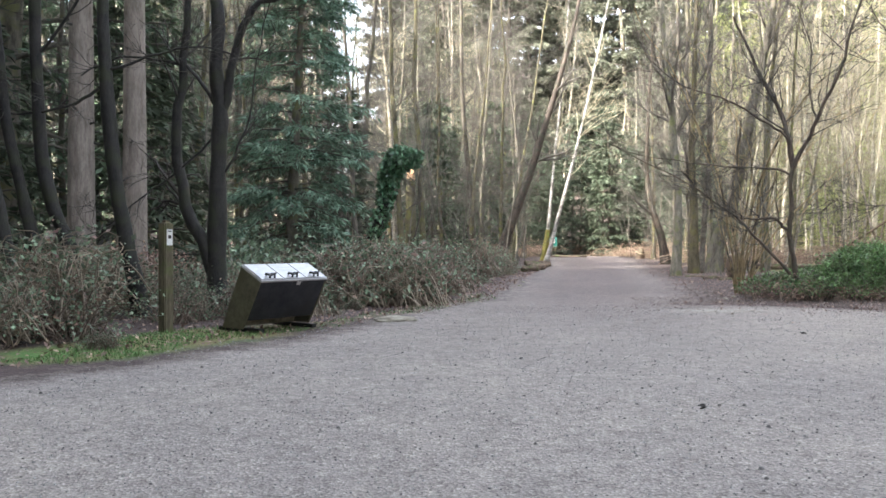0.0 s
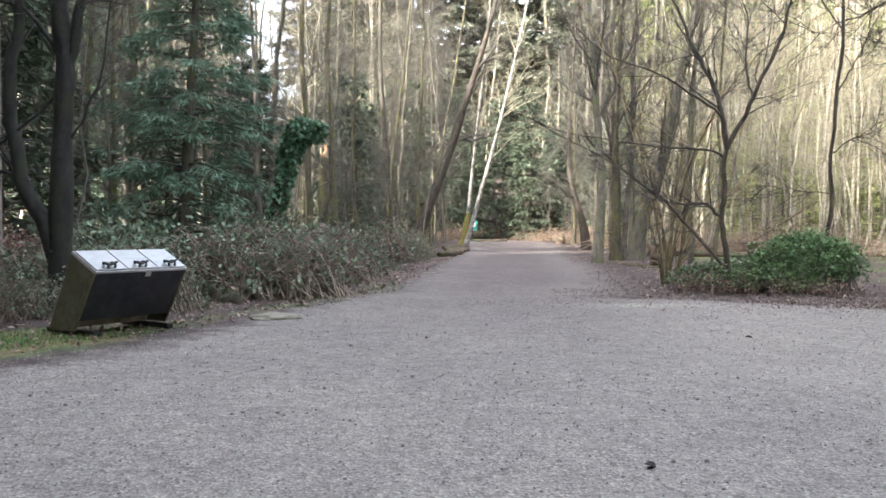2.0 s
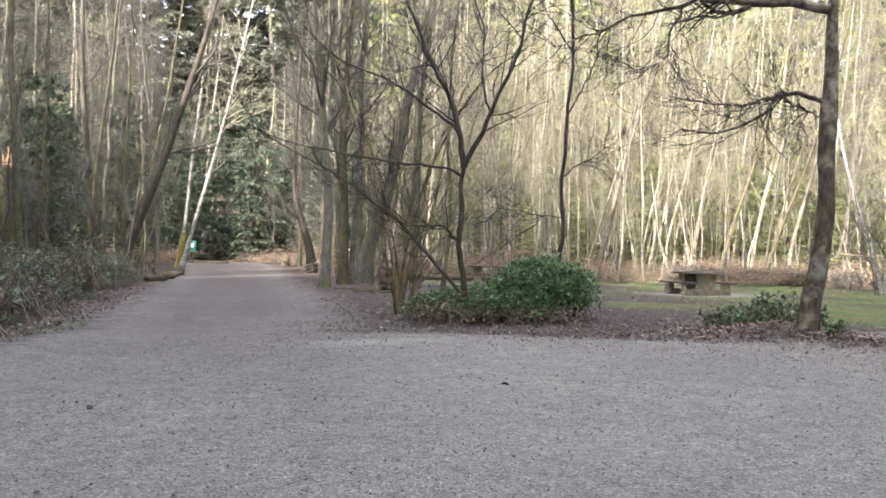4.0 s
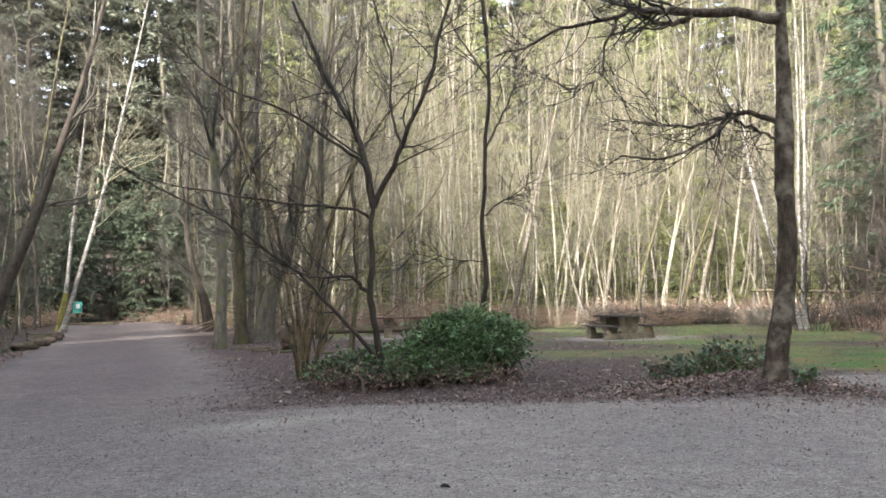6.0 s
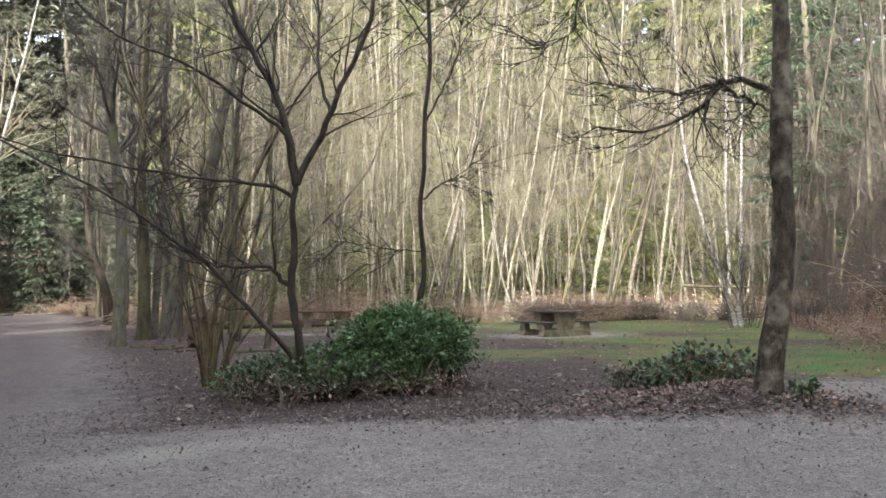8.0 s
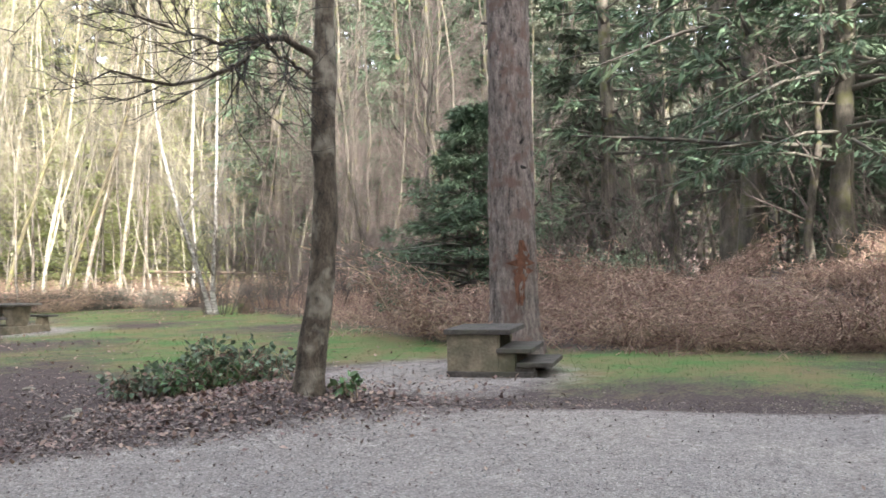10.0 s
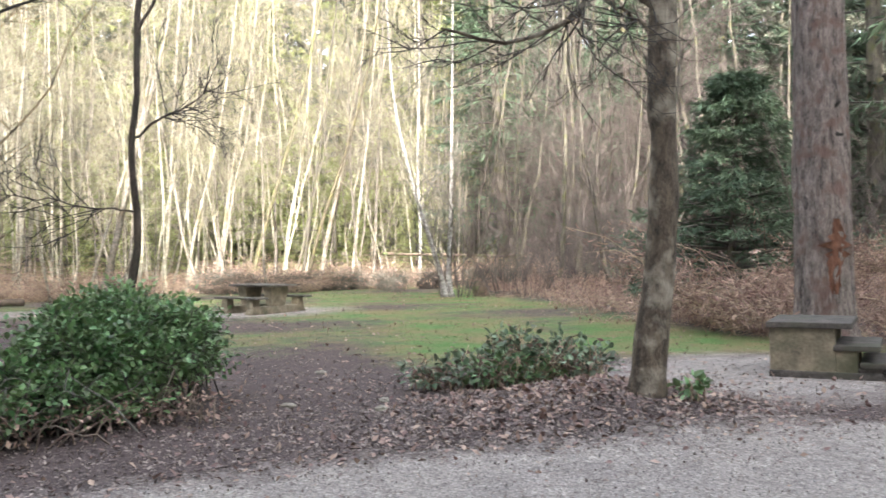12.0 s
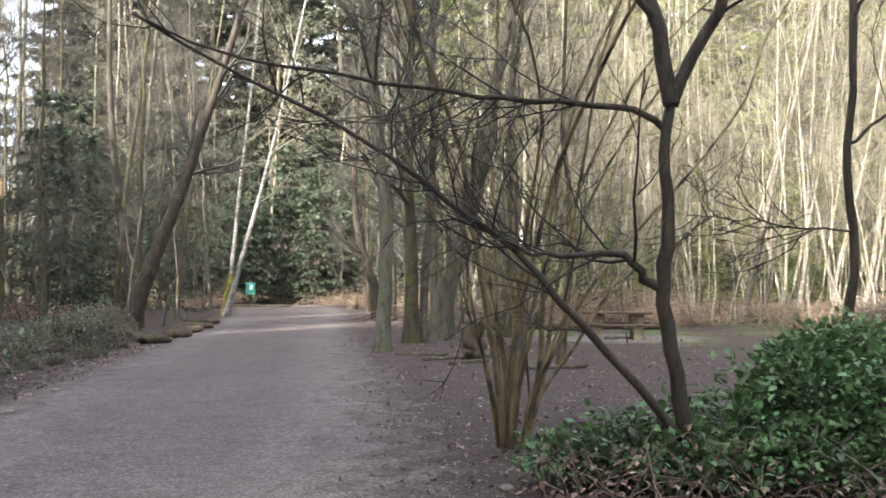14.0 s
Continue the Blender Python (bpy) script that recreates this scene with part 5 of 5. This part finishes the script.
uk = [bracken(10 + i, 2.0, 480, 110, "dry orange-brown bracken at the foot of the grove", "bracken under the grove") for i in range(2)]
up_ = spots(rs, 110, lambda x, y: (33 + 9 * max(0, (heading(x, y) - 25) / 30)) < math.hypot(x - 2.5, y - 6) < 56 and 6 < heading(x, y) < 58 and x > 7, 7, 55, 22, 62, 0.9)
up_ += spots(rs, 36, lambda x, y: off_path(x, y, 1.2) or y > 75, -8, 9, 62, 84, 1.1)
scatter(uk, up_, rs, 0.7, 1.4, 6)
heap = [bush("bramble_heap", "low purple-brown heap of bare brambles at the lawn's far edge", [(0, 0, 0.4, 1.6, 1.2, 0.6), (0.9, 0.2, 0.35, 1.0, 0.9, 0.55)], 500, 0.1, DEAD, TWIG, 460, (0, 0), 700, "bramble", "bramble heaps", False)]
scatter(heap, [(24.3, 36.8), (26.4, 35.4), (28.3, 33.9), (22.6, 38.2), (29.8, 32.2), (31, 30.4)], rs, 0.9, 1.2, 1)


# ---- waste bin ----
def waste_bin(at, turn):
    ob = root("waste_bin", "slanted steel litter bin with three lidded hatches", "bin", "", (*at, 0), turn)
    wd, dep, ht, lean = 1.19, 0.43, 0.8, 0.36

    def slant(bm):
        for v in bm.verts:
            v.co.y -= lean * max(v.co.z - 0.05, 0) / ht * 1.15
        return bm

    def prism(x0, x1, inset, low):
        """Slanted box whose top follows the sloping lid."""
        f0, b0, f1, b1 = (-0.195 + inset, 0.05), (0.235 - inset, 0.05), (-0.535 + inset, 0.672), (-0.15 - inset, 0.868)
        k = (low - 0.05) / 0.62
        f0 = (f0[0] + (f1[0] - f0[0]) * k, low)
        b0 = (b0[0] + (b1[0] - b0[0]) * k * 0.75, low)
        bm = bmesh.new()
        rows = [[bm.verts.new((x, y, z)) for y, z in (f0, b0, b1, f1)] for x in (x0, x1)]
        bm.faces.new(rows[0][::-1])
        bm.faces.new(rows[1])
        for i in range(4):
            bm.faces.new((rows[0][i], rows[0][(i + 1) % 4], rows[1][(i + 1) % 4], rows[1][i]))
        bmesh.ops.recalc_face_normals(bm, faces=bm.faces)
        bmesh.ops.bevel(bm, geom=bm.edges[:], offset=0.005, segments=1, affect="EDGES")
        return bm

    part("body", prism(-wd / 2 + 0.016, wd / 2 - 0.016, 0.012, 0.16), STEEL_DARK, ob, "dark reflective front")
    for k in (-1, 1):
        part("side_panel", prism(k * wd / 2 - 0.015, k * wd / 2 + 0.005, 0.0, 0.05), STEEL_SIDE, ob, "brown side, warm reflection put into its colour")
        part("skid", block(k * (wd / 2 - 0.12), 0.0, 0.0, 0.09, 0.82, 0.055, 0.01), BLACK, ob)
    part("base_plate", slant(block(0.0, 0.14, 0.055, wd - 0.1, 0.12, 0.11, 0.008)), CONCRETE, ob)
    tilt = Matrix.Translation((0, 0.02 - lean * 1.0, ht - 0.02)) @ Matrix.Rotation(radians(27), 4, "X")
    part("lid_frame", block(0, 0, -0.012, wd + 0.014, dep + 0.02, 0.028, 0.006, tilt), STEEL, ob)
    for i in (-1, 0, 1):
        hatch = part("hatch", block(i * wd / 3, 0.0, 0.019, wd / 3 - 0.02, dep - 0.02, 0.012, 0.004, tilt), STEEL, ob, "bare steel hatch")
        g = Geo()
        for e in (-0.042, 0.042):
            c = i * wd / 3 + e
            tubes(g, spline([(c, -dep / 2 + 0.12, 0.025), (c, -dep / 2 + 0.1, 0.06), (c + 0.015, -dep / 2 + 0.06, 0.062), (c, -dep / 2 + 0.03, 0.03)], 9), np.full(9, 0.014), 6, True)
        tubes(g, spline([(i * wd / 3 - 0.09, -dep / 2 + 0.08, 0.075), (i * wd / 3, -dep / 2 + 0.06, 0.06), (i * wd / 3 + 0.09, -dep / 2 + 0.08, 0.08)], 8), np.full(8, 0.013), 6, True)
        me = g.mesh("handle")
        me.transform(tilt)
        part("handle", me, BLACK, hatch, "black latch handle")
    part("lock_plate", block(0.06, -dep / 2 - 0.022, -0.06, 0.07, 0.008, 0.05, 0.002, tilt), STEEL, ob)


waste_bin((-3.19, 8.25), 63.4)


# ---- marker post ----
def marker_post(at):
    ob = root("marker_post", "weathered mossy wooden trail post with a white plate", "post", "", (*at, 0), 66)
    bm = bmesh.new()
    bmesh.ops.create_cube(bm, size=1)
    for v in bm.verts:
        v.co = Vector((v.co.x * 0.145, v.co.y * 0.145, (v.co.z + 0.5) * 1.58 - 0.1))
    bmesh.ops.bevel(bm, geom=[e for e in bm.edges if abs(e.verts[0].co.z - e.verts[1].co.z) < 0.1 and e.verts[0].co.z > 1], offset=0.04, segments=3, affect="EDGES")
    bmesh.ops.bevel(bm, geom=[e for e in bm.edges if abs(e.verts[0].co.z - e.verts[1].co.z) > 0.5], offset=0.012, segments=2, affect="EDGES")
    part("shaft", bm, POST, ob)
    plate = part("plate", block(0.0, -0.0745, 1.15, 0.09, 0.006, 0.21, 0.002), PAPER, ob, "white direction plate")
    part("arrow_mark", block(0.0, -0.0785, 1.24, 0.05, 0.003, 0.045, 0), INK, plate)
    part("text_bar", block(0.0, -0.0785, 1.33, 0.06, 0.003, 0.014, 0), INK, plate)


marker_post((-4.35, 7.56))


# ---- picnic tables ----
def picnic_table(at, turn, top_mat, label):
    """Long axis along local x."""
    ob = root("picnic_table", label, "table", "picnic tables", (*at, 0), turn)
    part("tabletop", block(0, 0, 0.69, 1.95, 0.8, 0.055, 0.012), top_mat, ob)
    for k in (-0.55, 0.55):
        part("pedestal", block(k, 0, 0.18, 0.27, 0.4, 0.51, 0.03, None, 1.45), CONCRETE, ob)
        part("footing", block(k, 0, -0.02, 0.32, 1.78, 0.21, 0.03, None, 0.9), CONCRETE, ob)
        for e in (-0.72, 0.72):
            part("bench_support", block(k, e, 0.15, 0.28, 0.24, 0.232, 0.025, None, 0.8), CONCRETE, ob)
    for e in (-0.72, 0.72):
        part("bench", block(0, e, 0.382, 1.95, 0.3, 0.05, 0.012), top_mat, ob)
    return ob


picnic_table((16.6, 26.9), 91, SLAB, "grey concrete picnic table on a gravel pad in the lawn")
picnic_table((11.2, 33.0), -17, PLANK, "picnic table with brown plank top and concrete legs")


def end_table(at, turn):
    """Seen from its end: stepped end wall, slabs along local y."""
    ob = root("picnic_table", "mossy stepped concrete table with low benches under a big fir", "table", "picnic tables", (*at, 0), turn)
    for y in (0.12, 1.0):
        part("end_wall", block(0.35, y, -0.02, 0.68, 0.16, 0.575, 0.012), CONCRETE, ob)
        part("end_wall", block(0.8, y, -0.02, 0.22, 0.152, 0.335, 0.012), CONCRETE, ob)
        part("end_wall", block(1.03, y, -0.02, 0.24, 0.145, 0.155, 0.012), SLAB, ob)
        part("footing", block(0.58, y, -0.02, 1.16, 0.19, 0.1, 0.02), SLAB, ob)
    part("tabletop", block(0.42, 0.56, 0.555, 0.88, 1.12, 0.068, 0.012), SLAB, ob)
    part("bench", block(0.9, 0.56, 0.315, 0.46, 1.1, 0.06, 0.012), SLAB, ob)
    part("foot_bench", block(1.16, 0.56, 0.135, 0.46, 1.08, 0.06, 0.012), SLAB, ob)


end_table((12.6, 11.98), -77)


# ---- far sign, logs, stones ----
def far_sign(at):
    ob = root("trail_sign", "small teal sign board with a pale mark on two posts", "sign", "", (*at, 0), 4)
    part("board", block(0, 0, 0.85, 0.62, 0.05, 0.85, 0.01), TEAL, ob)
    part("pale_mark", block(0.03, -0.03, 1.2, 0.24, 0.01, 0.36, 0), PAPER, ob)
    for k in (-0.22, 0.22):
        part("leg", block(k, 0.03, -0.05, 0.08, 0.06, 0.95, 0.01), POST, ob)


far_sign((-2.1, 71.3))


def log(name, label, a, b, r, seed, group=""):
    rng = np.random.default_rng(seed)
    a, b = np.array(a, float), np.array(b, float)
    n = 12
    P = a + (b - a) * np.linspace(0, 1, n)[:, None] + rng.normal(size=(n, 3)) * r * 0.12
    g = Geo()
    tubes(g, P, r * (1 + rng.normal(size=n) * 0.06) * np.linspace(1.1, 0.8, n), 9, True)
    tubes(g, P[::-1][-2:], np.array([r, r * 0.9]), 9, True)
    return tagged(part(name, g, LOG), label, "log", group)


log("fallen_log", "long dark fallen log at the edge of the grove", (16.5, 43.6, 0.14), (21.5, 41.8, 0.14), 0.16, 1)
log("fallen_log", "long dark fallen log beside the picnic table", (8.5, 38.2, 0.12), (14.5, 37.0, 0.12), 0.14, 2)
log("leaning_pole", "pale fallen trunk propped slanting on the undergrowth", (13.2, 43.2, 0.5), (16.2, 42.1, 2.7), 0.06, 3)
log("fallen_log", "thin pale fallen trunk across the far undergrowth", (27.5, 33.5, 1.5), (33.5, 31.0, 1.3), 0.06, 4)
log("log_edging", "low log edging the far end of the path", (-3.2, 69.5, 0.08), (0.8, 70.2, 0.08), 0.12, 5)
for i_, (x_, y_, l_) in enumerate(((-1.3, 37.5, 0.9), (-1.45, 40.0, 1.2), (-1.2, 35.2, 0.7), (-1.7, 43.5, 1.4), (-1.3, 32.6, 0.6))):
    log("cut_log", "short cut log lying at the path's edge", (x_ - l_ / 2, y_ - 0.2, 0.1), (x_ + l_ / 2, y_ + 0.15, 0.12), 0.13, 10 + i_, "logs at the path edge")
log("broken_log", "broken log with pale orange end among brambles", (-9.5, 36.0, 0.45), (-6.8, 36.6, 0.65), 0.22, 20)
log("tree_stump", "short mossy stump beside the white birch", (25.4, 26.6, -0.05), (25.4, 26.6, 0.42), 0.27, 21)
log("tree_stump", "mossy low stump at the path side", (5.95, 26.9, -0.05), (5.95, 26.9, 0.75), 0.24, 22)
log("tree_stump", "low cut stump with pale top by the path", (4.9, 63.5, -0.05), (4.9, 63.5, 0.55), 0.35, 23)


for i_, (x_, y_, dx_, dy_) in enumerate(((4.9, 26.6, 1.5, 0.7), (5.3, 25.7, 1.1, 0.9), (4.5, 28.2, 1.0, -0.6), (6.3, 24.6, 1.4, 0.3))):
    log("surface_root", "pale worn tree root crossing the bare soil", (x_, y_, 0.015), (x_ + dx_, y_ + dy_, 0.03), 0.05, 30 + i_, "surface roots")


def rock(name, label, at, size, seed, material):
    rng = np.random.default_rng(seed)
    bm = bmesh.new()
    bmesh.ops.create_icosphere(bm, subdivisions=3, radius=1)
    for v in bm.verts:
        k = 1 + 0.28 * noise.noise(v.co * 1.6 + Vector((seed, 0, 0))) + 0.1 * noise.noise(v.co * 4)
        v.co = Vector((v.co.x * size[0], v.co.y * size[1], v.co.z * size[2])) * k
        v.co.z = max(v.co.z, -size[2] * 0.5)
    bmesh.ops.rotate(bm, verts=bm.verts, cent=(0, 0, 0), matrix=Matrix.Rotation(float(rng.uniform(0, 3)) if seed > 1 else 0.5, 3, "Z"))
    ob = tagged(part(name, bm, material), label, "stone")
    ob.location = (at[0], at[1], gz(*at) + size[2] * 0.35)
    return ob


rock("flat_stone", "long flat pale stone at the gravel edge", (-1.72, 9.6), (0.34, 0.13, 0.06), 1, ROCK)
for i_, (x_, y_) in enumerate(((8.9, 14.4), (8.54, 14.07), (9.85, 16.5), (8.1, 14.9), (4.2, 15.9), (3.95, 15.4), (-0.75, 20.6), (-0.82, 22.6))):
    rock("pale_stone", "small pale stone lying on the leaf litter", (x_, y_), (0.075, 0.055, 0.03), 2 + i_, ROCK)


def dead_leaf(at, seed):
    rng = np.random.default_rng(seed)
    g = Geo()
    leaves(g, rng, np.array([[0, 0, 0.015]] * 2) + rng.normal(size=(2, 3)) * 0.004, 0.075, 0.9, 0.6, None, True, 0.35)
    ob = tagged(part("dead_leaf", g, TWIG_DARK), "single dark curled leaf lying on the gravel", "leaf", "single leaves on the gravel")
    ob.location = (at[0], at[1], gz(*at))


for i_, p_ in enumerate(((2.03, 3.44), (3.93, 8.9), (0.4, 8.2))):
    dead_leaf(p_, 500 + i_)


# ---- loose ground cover ----
def cover(name, label, category, n, test, box_, size, material, seed, flat=0.8, ratio=0.6, up=False):
    rng = np.random.default_rng(seed)
    x, y = rng.uniform(box_[0], box_[1], n), rng.uniform(box_[2], box_[3], n)
    k = test(x, y, rng)
    x, y = x[k], y[k]
    p = np.stack([x, y, ground_z(x, y) + (0.0 if up else 0.008)], 1)
    g = Geo()
    dd = unit(rng.normal(size=p.shape) * np.array([0.45, 0.45, 0.1]) + np.array([0, 0, 1])) if up else None
    leaves(g, rng, p, size, 0.05 if up else flat, ratio, dd, False, 0.15)
    tagged(part(name, g, material), label, category, kind="stuff")


def on_litter(x, y, rng):
    gr = np.minimum(x - edge_left(y), edge_front(x) - y)
    pathd = np.minimum(x - edge_left(y), edge_right(y) - x)
    inside = (gr < 0.5 * rng.random(len(x)) ** 2) & (pathd < 0.6 * rng.random(len(x)) ** 2) & (x > -1.8)
    lawn = (x > lawn_x(y) + rng.normal(size=len(x)) * 0.8) & (y < 46)
    return inside & ~(lawn & (rng.random(len(x)) > 0.06)) & (rng.random(len(x)) < 0.14 + 0.86 * np.exp(-((x - 9.0) ** 2 + (y - 12.4) ** 2) / 4.5) + 0.3 * np.exp(-np.abs(y - edge_front(x)) / 0.7))


cover("leaf_litter", "brown fallen leaves scattered over dark soil", "leaves", 70000, on_litter, (1.5, 20, 9, 36), 0.068, LITTER, 601)
cover("leaf_crumbs", "crumbled pale and brown leaf bits on the dark soil", "leaves", 90000, on_litter, (2, 14, 9.5, 21), 0.042, LITTER_PALE, 608)
cover("gravel_leaves", "sparse brown leaf scraps on the gravel edge", "leaves", 1800, lambda x, y, rng: (edge_front(x) - y > 0) & (np.exp(-(edge_front(x) - y) / 1.3) > rng.random(len(x))), (1.5, 14, 4, 15), 0.045, LITTER, 602)
cover("verge_leaves", "brown leaves under the brambles", "leaves", 26000, lambda x, y, rng: (x < edge_left(y) + 0.15 * rng.random(len(x))) & (x > edge_left(y) - 4.5), (-9, 0, 1, 36), 0.07, LITTER, 603)
cover("mound_leaves", "red-brown fallen leaves heaped round a dark tree", "leaves", 9000, lambda x, y, rng: np.exp(-((x - 9.35) ** 2 + (y - 12.5) ** 2) / 1.1) > rng.random(len(x)), (7, 12, 10, 15), 0.062, LITTER_RED, 610, 0.6)
cover("lawn_leaves", "brown fallen leaves strewn over the worn lawn", "leaves", 9000, lambda x, y, rng: (x > lawn_x(y)) & (x < bank_x(y)) & (rng.random(len(x)) < 0.35 + 0.6 * np.sin(x * 0.9 + y * 0.35) * np.sin(y * 0.6 + 1)), (10, 34, 12, 44), 0.085, LITTER, 609)
cover("lawn_grass", "short worn green grass of the lawn", "grass", 130000, lambda x, y, rng: (x > lawn_x(y) + rng.random(len(x)) * 1.5) & (x < bank_x(y)) & (rng.random(len(x)) < 0.45 + 0.5 * np.sin(x * 0.8 + 1.6 * np.sin(y * 0.55)) * np.cos(y * 0.7 - x * 0.25)), (10, 34, 5, 44), 0.045, GRASS, 604, 0.8, 0.12, True)
cover("verge_grass", "thin green grass along the gravel edge", "grass", 60000, lambda x, y, rng: (rng.random(len(x)) < np.interp(y, (7.4, 8.4), (1, 0.22))) & (np.abs(x - edge_left(y) + 0.3 + 0.12 * np.sin(y * 2) + np.interp(y, (4.8, 6, 8, 9), (0, 0.45, 0.45, 0))) < 0.34 * np.abs(np.sin(y * 0.9 + 0.5)) + 0.06 + np.interp(y, (4.8, 6, 8, 9), (0, 0.45, 0.45, 0))), (-6, 0, 4.5, 17), 0.05, GRASS, 605, 0.8, 0.14, True)


cover("leaf_chips", "small brown and pale leaf scraps trodden into the gravel", "leaves", 80000, lambda x, y, rng: (edge_front(x) - y > -2.5) & (np.exp(-np.maximum(edge_front(x) - y, 0) / 1.4) > rng.random(len(x))) & (x > edge_left(y) + 3), (1, 15, 3, 16), 0.026, LITTER_PALE, 607)


def pebbles():
    rng = np.random.default_rng(606)
    n = 16000
    x, y = rng.uniform(-3.5, 9.5, n), rng.uniform(-0.5, 13.5, n)
    k = (x > edge_left(y)) & (y < edge_front(x) + 0.2)
    x, y = x[k], y[k]
    n = len(x)
    s = rng.uniform(0.004, 0.009, n) * np.where(rng.random(n) < 0.04, 1.9, 1)
    a = np.arange(4) * np.pi / 2
    ang = a[None] + rng.uniform(0, 6, n)[:, None]
    c = np.stack([x, y, ground_z(x, y) + 0.001], 1)
    ring_ = c[:, None] + np.stack([np.cos(ang), np.sin(ang) * 0.75, np.zeros_like(ang)], -1) * (s[:, None, None] * rng.uniform(0.7, 1.3, (n, 4, 1)))
    top = c[:, None] + np.array([0, 0, 1.0]) * s[:, None, None] * 0.9 + (ring_ - c[:, None]) * 0.55
    V = np.concatenate([ring_, top], 1)
    o = np.arange(n)[:, None] * 8
    F = np.concatenate([o + np.array(q) for q in ((0, 1, 5, 4), (1, 2, 6, 5), (2, 3, 7, 6), (3, 0, 4, 7), (4, 5, 6, 7))])
    tagged(part("gravel_stones", Geo().add(V, F), STONE, smooth=False), "loose grey gravel chips", "gravel", kind="stuff")


pebbles()
